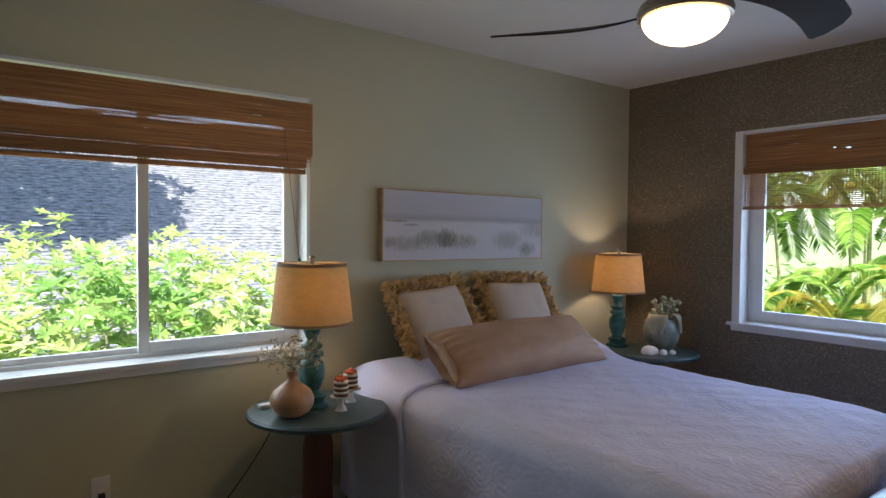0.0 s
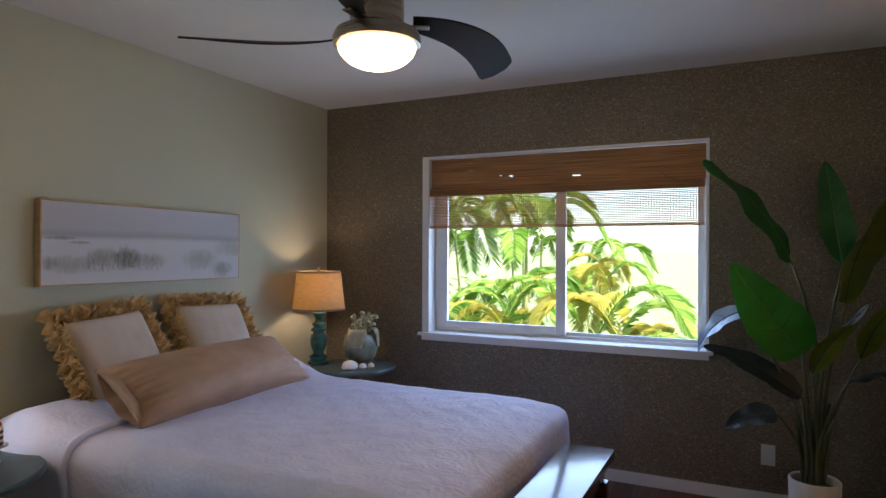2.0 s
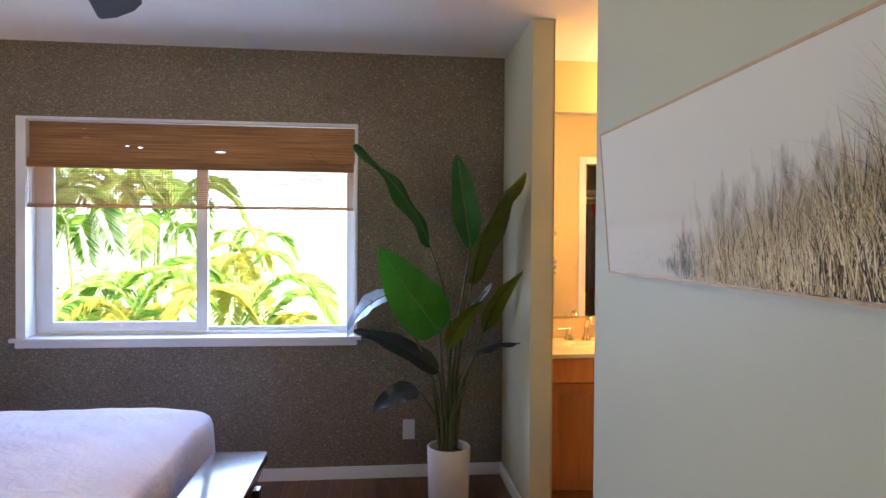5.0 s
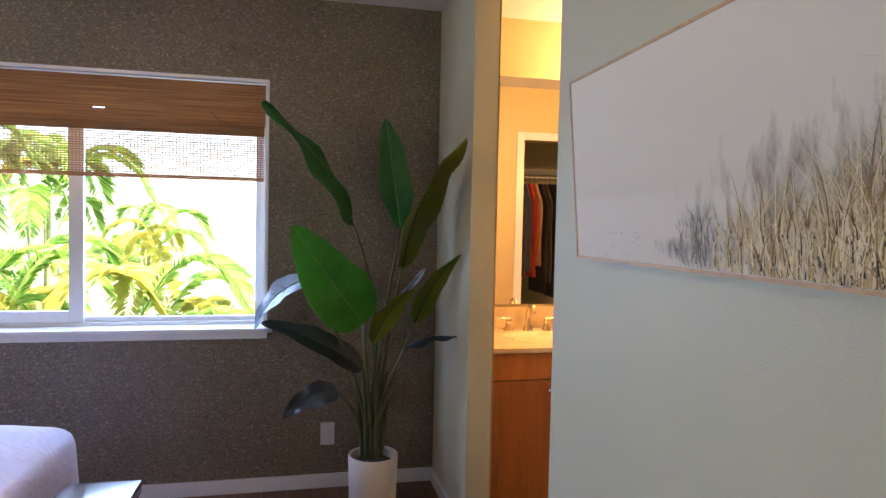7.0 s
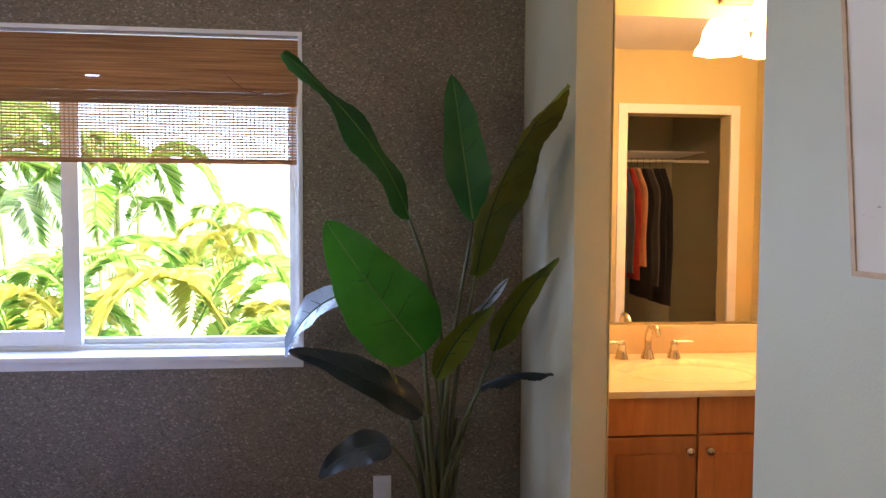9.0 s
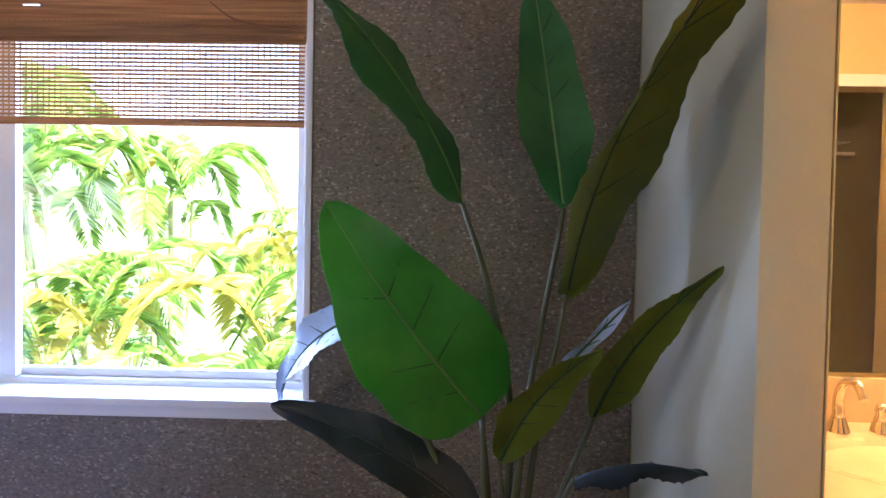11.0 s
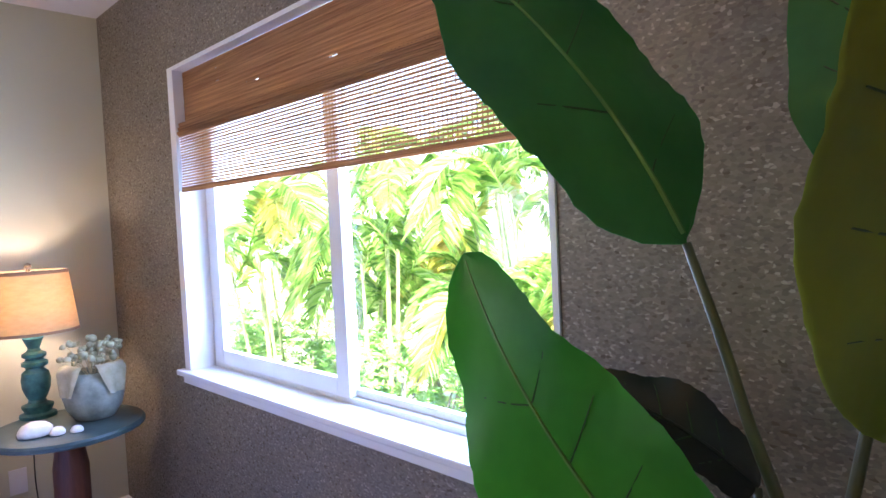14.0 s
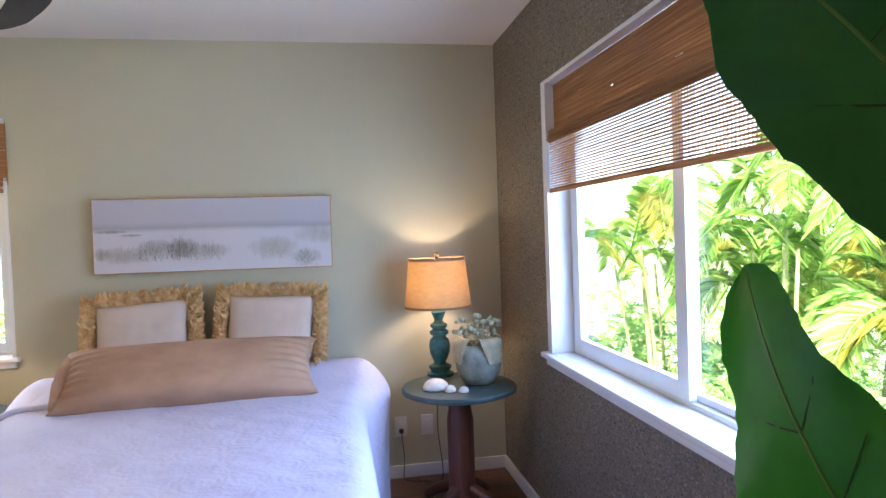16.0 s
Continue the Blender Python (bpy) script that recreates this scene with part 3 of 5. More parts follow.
for x in (-0.62, 0.62):
    for y in (-0.085, 0.055):
        part("leg", box((x - 0.025, y - 0.025, -0.095), (x + 0.025, y + 0.025, 0.355), 0.004), DARKWOOD, bench)


# pedestal tables
def table(at, r, label):
    t = thing("pedestal_table", at, label, "side table", "round pedestal tables")
    part("tabletop", lathe([(r - 0.012, 0.592), (r, 0.598), (r, 0.612), (r - 0.008, 0.62)], 56), TEALTOP, t, "round top in worn blue-green paint", 40)
    part("collar", lathe([(0.05, 0.56), (0.085, 0.572), (0.085, 0.591)], 32), DARKWOOD, t, smooth=40)
    part("pedestal", lathe([(0.075, 0.07), (0.066, 0.12), (0.066, 0.45), (0.05, 0.55), (0.05, 0.562)], 32), REDWOOD, t, "thick turned reddish wood pedestal", 40)
    for k in range(4):
        a = radians(45 + 90 * k)
        c, s = math.cos(a), math.sin(a)
        bm = tube([(0.04 * c, 0.04 * s, 0.115), (0.13 * c, 0.13 * s, 0.085), (0.22 * c, 0.22 * s, 0.028)], 0.03, 0.024)
        part("foot", bm, REDWOOD, t, smooth=60)
    return t


table((1.39, 2.59, 0), 0.30, "round blue-green pedestal table beside the garden window")
table((3.74, 2.52, 0), 0.285, "round blue-green pedestal table in the dark corner")


def table_lamp(at, label, turn=0):
    L = thing("table_lamp", at, label, "table lamp", "bedside lamps", turn)
    prof = [(0.070, 0), (0.070, 0.014), (0.052, 0.022), (0.052, 0.03), (0.060, 0.042), (0.060, 0.052), (0.036, 0.062), (0.032, 0.075), (0.040, 0.09), (0.053, 0.125), (0.056, 0.16), (0.050, 0.192), (0.036, 0.205), (0.034, 0.212), (0.050, 0.222), (0.050, 0.236), (0.034, 0.245), (0.034, 0.252), (0.046, 0.260), (0.046, 0.272), (0.028, 0.282), (0.022, 0.295), (0.030, 0.315), (0.040, 0.338), (0.036, 0.345), (0.010, 0.348)]
    part("lamp_base", lathe(prof, 40), TEAL, L, "turned base in distressed teal paint", 35)
    part("stem", lathe([(0.007, 0.346), (0.007, 0.64)], 12), NICKEL, L, smooth=60)
    part("socket", lathe([(0.018, 0.37), (0.018, 0.43)], 16), NICKEL, L, smooth=60)
    part("bulb", lathe([(0.012, 0.432), (0.028, 0.47), (0.030, 0.49), (0.02, 0.515), (0.004, 0.525)], 16), glow_bulb, L, smooth=60).visible_shadow = False
    shade = lathe([(0.178, 0.365), (0.176, 0.372), (0.148, 0.618), (0.147, 0.625), (0.145, 0.625), (0.146, 0.618), (0.174, 0.372), (0.176, 0.365)], 56, close=False)
    part("shade", shade, SHADE, L, "tapered linen drum shade lit from within", 40)
    part("shade_trim", lathe([(0.1492, 0.612), (0.1475, 0.626)], 56, close=False), TRIMCLOTH, L, smooth=60)
    part("shade_trim", lathe([(0.1785, 0.364), (0.1765, 0.376)], 56, close=False), TRIMCLOTH, L, smooth=60)
    sp = bmesh.new()
    for k in range(3):
        a = 2.1 * k
        tube([(0, 0, 0.622), (0.145 * math.cos(a), 0.145 * math.sin(a), 0.616)], 0.002, bm=sp, steps=6)
    part("spider", sp, NICKEL, L)
    part("finial", lathe([(0.006, 0.626), (0.006, 0.636), (0.013, 0.640), (0.013, 0.652), (0.006, 0.658)], 16), NICKEL, L, smooth=60)
    return L


glow_bulb = glow("lit_bulb", (1, 0.78, 0.52), 4)
TRIMCLOTH = surface("shade_binding", (0.20, 0.12, 0.07), (0.26, 0.17, 0.1), 0.8)
table_lamp((1.375, 2.62, 0.62), "teal turned lamp with a linen shade on the garden-side table")
table_lamp((3.69, 2.765, 0.62), "teal turned lamp with a linen shade on the corner table", 40)


# ceiling fan
def fan():
    f = thing("ceiling_fan", (2.165, 1.36, 0), "brushed nickel ceiling fan with dark curved blades and a lit bowl", "ceiling fan")
    part("canopy", lathe([(0.075, 2.32), (0.085, 2.34), (0.085, 2.44)], 40), NICKEL, f, smooth=40)
    part("motor", lathe([(0.05, 2.195), (0.098, 2.20), (0.098, 2.31), (0.08, 2.322), (0.05, 2.324)], 48), NICKEL, f, "cylindrical brushed nickel motor housing", 40)
    part("light_ring", lathe([(0.140, 2.128), (0.158, 2.132), (0.160, 2.155), (0.150, 2.178), (0.10, 2.196), (0.05, 2.197)], 56), NICKEL, f, "brushed nickel ring", 40)
    prof = [(0.004, 2.035)] + [(0.143 * math.sin(a), 2.132 - 0.088 * math.cos(a)) for a in [k * math.pi / 2 / 12 for k in range(1, 13)]]
    d = part("light_bowl", lathe(prof, 48), DOME, f, "glowing frosted glass bowl", 180)
    d.visible_shadow = False
    rows = 22

    def blade_pts(k):
        t = k / rows
        r = 0.13 + 0.64 * t
        bend = -radians(46) * (1 - t) ** 1.4
        w = 0.036 + 0.052 * math.sin(min(1, t * 1.35) * math.pi / 2)
        if t > 0.93:
            w *= 1 - 0.6 * ((t - 0.93) / 0.07) ** 2
        z = 2.212 - 0.01 * t
        tw = -radians(20) * (1 - 0.2 * t)
        c, s = math.cos(bend), math.sin(bend)
        return [Vector((r * c - q * w * s * 1.0, r * s + q * w * c, z + q * w * math.tan(tw))) for q in (-1, -0.5, 0, 0.5, 1)]

    bm = bmesh.new()
    top, bot = [], []
    for k in range(rows + 1):
        pts = blade_pts(k)
        top.append([bm.verts.new(p + Vector((0, 0, 0.004))) for p in pts])
        bot.append([bm.verts.new(p - Vector((0, 0, 0.004))) for p in pts])
    for k in range(rows):
        for j in range(4):
            bm.faces.new((top[k][j], top[k + 1][j], top[k + 1][j + 1], top[k][j + 1]))
            bm.faces.new((bot[k][j + 1], bot[k + 1][j + 1], bot[k + 1][j], bot[k][j]))
        for j in (0, 4):
            bm.faces.new((top[k][j], bot[k][j], bot[k + 1][j], top[k + 1][j]))
    for k in (0, rows):
        for j in range(4):
            bm.faces.new((top[k][j], top[k][j + 1], bot[k][j + 1], bot[k][j]))
    bmesh.ops.recalc_face_normals(bm, faces=bm.faces[:])
    bm.normal_update()
    me = mesh_of(bm, "blade", 40)
    me.materials.append(BLADE)
    br = mesh_of(box((0.07, -0.02, 2.198), (0.19, 0.02, 2.2035), 0.002), "blade_arm")
    br.materials.append(NICKEL)
    for k in range(3):
        b = part("blade", me, BLADE, f, "dark curved wooden blade")
        b.rotation_euler = (0, 0, radians(FAN_TURN + 120 * k))
        arm = part("blade_arm", br, NICKEL, f)
        arm.rotation_euler = (0, 0, radians(FAN_TURN - 46 + 120 * k))


FAN_TURN = 106
fan()


# pictures
def canvas(name_label, w, h, d, m, paint):
    p = thing("canvas_picture", (0, 0, 0), name_label, "picture")
    p.matrix_world = m
    part("canvas", box((-w / 2 + 0.006, -h / 2 + 0.006, 0.002), (w / 2 - 0.006, h / 2 - 0.006, d - 0.002)), paint, p, "beach dunes with grasses under a pale sky")
    f = bmesh.new()
    for lo, hi in (((-w / 2, -h / 2), (w / 2, -h / 2 + 0.006)), ((-w / 2, h / 2 - 0.006), (w / 2, h / 2)), ((-w / 2, -h / 2 + 0.006), (-w / 2 + 0.006, h / 2 - 0.006)), ((w / 2 - 0.006, -h / 2 + 0.006), (w / 2, h / 2 - 0.006))):
        box((*lo, 0), (*hi, d), bm=f)
    part("frame", f, PALEWOOD, p, "thin pale wood float frame")
    return p


def dunes(name, horizon, tufts, sky_c, sand_c, tall, half_w, half_h, sea=0.72, spread=5.0):
    """A painted beach: pale sky, sea line, sand, and blurred clumps of grass along the low part."""
    m, t, p = nodes_of(name)
    c = t.nodes.new("ShaderNodeTexCoord")
    sep = t.nodes.new("ShaderNodeSeparateXYZ")
    t.links.new(c.outputs["Object"], sep.inputs[0])

    def math_(op, a, b=None, c3=None):
        n = t.nodes.new("ShaderNodeMath")
        n.operation = op
        for i, v in enumerate((a, b, c3)):
            if v is None:
                continue
            if isinstance(v, (int, float)):
                n.inputs[i].default_value = v
            else:
                t.links.new(v, n.inputs[i])
        return n.outputs[0]

    def noise_(scale, detail=4):
        n = put(t, "ShaderNodeTexNoise", Scale=1.0, Detail=float(detail), Roughness=0.6)
        t.links.new(coords(t, scale), n.inputs["Vector"])
        return n.outputs[0]

    v = math_("DIVIDE", sep.outputs[1], half_h)
    u = math_("DIVIDE", sep.outputs[0], half_w)
    wob = math_("MULTIPLY", math_("SUBTRACT", noise_((3, 3, 3)), 0.5), 0.12)
    base = ramp(t, math_("MULTIPLY_ADD", math_("ADD", v, wob), 0.5, 0.5), [(0.0, sand_c), (horizon - 0.06, sand_c), (horizon, tuple(sea * q for q in sky_c)), (horizon + 0.08, sky_c), (1.0, tuple(min(1, 1.06 * q) for q in sky_c))])
    blades = noise_((36, 11, 5), 6)
    col = base
    for (cx, cy, rx, ry, dark, strength) in tufts:
        ex = math_("POWER", math_("ABSOLUTE", math_("DIVIDE", math_("SUBTRACT", u, cx), rx)), 2.0)
        ey = math_("POWER", math_("ABSOLUTE", math_("DIVIDE", math_("SUBTRACT", v, cy), ry)), 2.0)
        dist = math_("SUBTRACT", 1.15, math_("ADD", ex, ey))
        mask = math_("MULTIPLY", math_("MULTIPLY_ADD", math_("SUBTRACT", blades, 0.5), spread, dist), strength)
        lim = t.nodes.new("ShaderNodeClamp")
        t.links.new(mask, lim.inputs[0])
        mx = t.nodes.new("ShaderNodeMix")
        mx.data_type = "RGBA"
        t.links.new(lim.outputs[0], mx.inputs[0])
        t.links.new(col, mx.inputs["A"])
        t.links.new(ramp(t, noise_((70, 28, 5), 3), [(0.38, dark), (0.62, tall)]), mx.inputs["B"])
        col = mx.outputs["Result"]
    t.links.new(col, p.inputs["Base Color"])
    p.inputs["Roughness"].default_value = 0.75
    bumped(t, p, noise_((900, 900, 900), 2), 0.2, 0.0005)
    return m


P1 = dunes("dune_painting", 0.60, [(-0.50, -0.34, 0.16, 0.24, (0.22, 0.23, 0.19), 0.5), (-0.28, -0.34, 0.14, 0.26, (0.10, 0.11, 0.09), 0.6), (-0.06, -0.42, 0.18, 0.18, (0.22, 0.22, 0.19), 0.45), (-0.76, -0.50, 0.22, 0.22, (0.28, 0.27, 0.25), 0.5), (-0.93, -0.45, 0.08, 0.16, (0.17, 0.17, 0.17), 0.5), (0.50, -0.38, 0.22, 0.30, (0.30, 0.31, 0.29), 0.45), (0.78, -0.66, 0.14, 0.22, (0.22, 0.23, 0.21), 0.45), (0.90, -0.05, 0.26, 0.26, (0.34, 0.36, 0.33), 0.4), (-0.86, 0.12, 0.14, 0.05, (0.17, 0.16, 0.17), 0.7), (-0.70, 0.02, 0.10, 0.04, (0.20, 0.19, 0.19), 0.6)], (0.50, 0.50, 0.56), (0.62, 0.62, 0.67), (0.31, 0.31, 0.27), 0.6, 0.2, 0.80, 1.6)
P2 = dunes("grass_painting", 0.36, [(-0.27, -0.80, 0.14, 0.10, (0.13, 0.14, 0.17), 0.8), (0.62, -0.45, 0.72, 0.62, (0.24, 0.19, 0.12), 0.75), (0.7, -0.75, 0.55, 0.35, (0.05, 0.04, 0.03), 1.0)], (0.66, 0.62, 0.54), (0.68, 0.64, 0.57), (0.42, 0.38, 0.32), 0.61, 0.21, 0.97)
PAINTS = [surface("painted_stroke", c, tuple(1.2 * q for q in c), 0.75, (30,) * 3) for c in ((0.035, 0.024, 0.015), (0.22, 0.13, 0.05), (0.52, 0.40, 0.20), (0.72, 0.62, 0.42), (0.15, 0.16, 0.13), (0.33, 0.33, 0.30), (0.45, 0.45, 0.45))]


def strokes(p, d, clumps, w, h, seed):
    """Flat painted grass blades on the face of a canvas; a clump is its middle, spread, foot, height, count, paints."""
    rnd = random.Random(seed)
    bm = bmesh.new()
    for cx, sx, foot, tall, count, paints, width in clumps:
        for k in range(count):
            q = rnd.gauss(0, 1)
            x = cx + q * sx
            y = foot + rnd.uniform(-0.012, 0.03) * h / 0.2
            L = tall * rnd.uniform(0.3, 1.0) ** 1.3 * math.exp(-q * q * 0.35)
            lean = rnd.uniform(-0.55, 0.55) * (1 + 1.2 * rnd.random() ** 3) + 0.12 * q
            pts = []
            for i in range(5):
                t = i / 4
                pts.append((x + lean * L * t * t, y + L * (t - 0.15 * t * t * abs(lean) * 2), width * (1 - 0.85 * t)))
            pts = [(max(-w / 2 + 0.008, min(w / 2 - 0.008, a)), max(-h / 2 + 0.008, min(h / 2 - 0.008, b)), c) for a, b, c in pts]
            z = d - 0.0016 + 0.0012 * rnd.random()
            vs = [(bm.verts.new((a - c, b, z)), bm.verts.new((a + c, b, z))) for a, b, c in pts]
            mi = rnd.choice(paints)
            for (a0, a1), (b0, b1) in zip(vs, vs[1:]):
                fc = bm.faces.new((a0, a1, b1, b0))
                fc.material_index = mi
    ob = part("painted_grass", bm, PAINTS[0], p, "painted grass blades")
    for m in PAINTS[1:]:
        ob.data.materials.append(m)
    tagged(ob, kind="stuff")


one = canvas("long canvas of pale dunes and grass above the bed", 1.21, 0.39, 0.04, Matrix.Translation((2.545, NORTH - 0.004, 1.413)) @ pose(0, 0, 0, 90, 0, 0) @ pose(0, 0, 0, 0, 0, -0.4), P1)
strokes(one, 0.04, [(-0.33, 0.05, -0.115, 0.065, 150, (4, 5, 6), 0.0008), (-0.18, 0.045, -0.11, 0.085, 230, (4, 4, 5), 0.0008), (-0.05, 0.05, -0.115, 0.06, 130, (4, 5, 6), 0.0008), (-0.47, 0.05, -0.125, 0.04, 110, (5, 6), 0.0008), (0.30, 0.06, -0.12, 0.085, 150, (5, 6), 0.0008), (0.46, 0.035, -0.165, 0.055, 110, (4, 5), 0.0008), (0.56, 0.02, -0.05, 0.07, 50, (5, 6), 0.0008)], 1.21, 0.39, 3)
two = canvas("long canvas of dune grasses tilting out from the sage wall", 1.22, 0.415, 0.03, Matrix.Translation((1.68, SOUTH + 0.028, 1.483)) @ pose(0, 0, 0, 90 + 4.5, 0, 180), P2)
strokes(two, 0.03, [(0.50, 0.16, -0.20, 0.13, 1500, (0, 0, 0, 1), 0.0018), (0.56, 0.09, -0.19, 0.36, 900, (0, 1, 1, 2, 2, 3), 0.0011), (0.41, 0.10, -0.19, 0.26, 900, (0, 1, 2, 2, 3), 0.0011), (0.21, 0.09, -0.19, 0.19, 560, (1, 2, 2, 3, 3), 0.0013), (0.03, 0.07, -0.19, 0.11, 330, (1, 2, 3, 3), 0.0014), (-0.13, 0.035, -0.18, 0.05, 130, (4, 5, 6), 0.0014), (0.45, 0.17, -0.2, 0.15, 1100, (2, 2, 3, 3, 1), 0.0017), (0.15, 0.12, -0.2, 0.07, 500, (2, 3, 3, 0), 0.0014), (-0.40, 0.12, -0.197, 0.005, 60, (5, 6, 6), 0.003)], 1.22, 0.415, 4)


# outlets
def outlet(at, turn, label, plug=False):
    o = thing("wall_outlet", at, label, "outlet", "wall outlets", turn)
    part("cover_plate", box((-0.035, -0.006, -0.057), (0.035, 0, 0.057), 0.003), PLATE, o, smooth=40)
    part("socket_face", box((-0.017, -0.008, -0.034), (0.017, -0.0055, 0.034), 0.002), PLATE, o, smooth=40)
    if plug:
        part("plug", box((-0.012, -0.035, -0.03), (0.012, -0.009, -0.008), 0.004), BLACK, o, "black plug", 40)
    return o


outlet((EAST - 0.001, 0.048, 0.275), -90, "white outlet plate on the mica wallpaper")
outlet((0.615, NORTH - 0.001, 0.31), 0, "white outlet with a black plug under the garden window", True)
outlet((3.49, NORTH - 0.001, 0.29), 0, "white outlet with a black plug beside the bed", True)
outlet((3.64, NORTH - 0.001, 0.29), 0, "white blank plate beside the plugged outlet")


# planted leaves
def leaf(parent, base, tip, width, face, mid=(0, 0, 0), fold=0.25, ripple=0.012, label="", seed=1, curl=0.0, mat=None, taper=0.0, slim=0.0):
    base, tip, face, mid = Vector(base), Vector(tip), Vector(face).normalized(), Vector(mid)
    ax = tip - base
    w = ax.cross(face).normalized()
    n = w.cross(ax).normalized()
    rnd = random.Random(seed)
    ph = [rnd.uniform(0, 6) for _ in range(4)]
    bm = bmesh.new()
    nu, nv = 40, 14

    def spot(t, q):
        p = base + ax * t + mid * (4 * t * (1 - t))
        half = width / 2 * (math.sin(math.pi * min(1, t ** 0.66)) ** 0.55 if 0 < t < 1 else 0.02) * (1 + taper * (0.4 - t)) * min(1, max(t, 0.01) / 0.3) ** slim
        s = q * half * (1 + 0.025 * math.sin(t * 12 + ph[0] + (2 if q > 0 else 0)) + 0.02 * math.sin(t * 31 + ph[3] * (2 if q > 0 else 1)))
        rib = 0.0022 * math.sin((t * 1.0 - abs(q) * 0.10) * 150) * min(1, abs(q) * 3) * (1 if half > 0.02 else 0)
        z = fold * abs(s) + ripple * math.sin(t * 15 + ph[1] + (ph[2] if q > 0 else 0)) * q * q - curl * s * s + rib
        return p + w * s + n * z

    for sgn in (1, -1):
        off = n * 0.0008 * sgn
        vs = [[bm.verts.new(spot(i / nu, (j / nv - 0.5) * 2) + off) for j in range(nv + 1)] for i in range(nu + 1)]
        for i in range(nu):
            for j in range(nv):
                q = (vs[i][j], vs[i + 1][j], vs[i + 1][j + 1], vs[i][j + 1])
                bm.faces.new(q if sgn > 0 else q[::-1])
    L = part("leaf", bm, mat or BANANA, parent, label, 180)
    vein = bmesh.new()
    tube([spot(t, 0) + n * 0.001 for t in (0.02, 0.15, 0.3, 0.45, 0.6, 0.75, 0.9, 0.98)], 0.0042, 0.0012, 6, vein, 3)
    part("midrib", vein, VEIN if mat in (BANANA, LITLEAF) else SHADELEAF if mat is SHADELEAF else VEINDARK, L)
    side = bmesh.new()
    for k in range(5):
        t0 = 0.15 + 0.15 * k
        for sg in (1, -1):
            if rnd.random() < 0.25:
                continue
            pts = [spot(min(0.98, t0 + 0.13 * q), sg * q) + n * 0.0008 for q in (0.03, 0.25, 0.5, 0.72)]
            tube(pts, 0.0016, 0.0007, 4, side, 2)
    tagged(part("side_veins", side, VEINDARK, L), kind="stuff")
    return L


VEINDARK = surface("leaf_side_vein", (0.012, 0.05, 0.014), (0.02, 0.08, 0.02), 0.5)
POTX, POTY = 3.70, -0.14
plant = thing("potted_bird_of_paradise", (0, 0, 0), "tall artificial broad-leaved plant in a plain white ceramic pot", "plant")
pot = part("pot", lathe([(0.098, 0), (0.104, 0.01), (0.112, 0.30), (0.108, 0.306), (0.100, 0.30), (0.098, 0.262), (0.001, 0.262)], 48, (POTX, POTY, 0)), POTWHITE, plant, "plain white ceramic pot", 40)
part("moss", lathe([(0.098, 0.262), (0.06, 0.275), (0.001, 0.28)], 24, (POTX, POTY, 0), close=False), SOIL, plant, smooth=60)
for k in range(7):
    a = 0.9 * k
    x0, y0 = POTX + 0.045 + 0.03 * math.cos(a), POTY + 0.03 * math.sin(a)
    top = (x0 + 0.045 * math.cos(a), y0 + 0.06 * math.sin(a), 0.55 + 0.05 * (k % 4))
    part("sheath", tube([(x0, y0, 0.265), (x0 + 0.005, y0, 0.42), top], 0.015, 0.006, 10), STALK, plant, "pale green leaf sheath", 180)
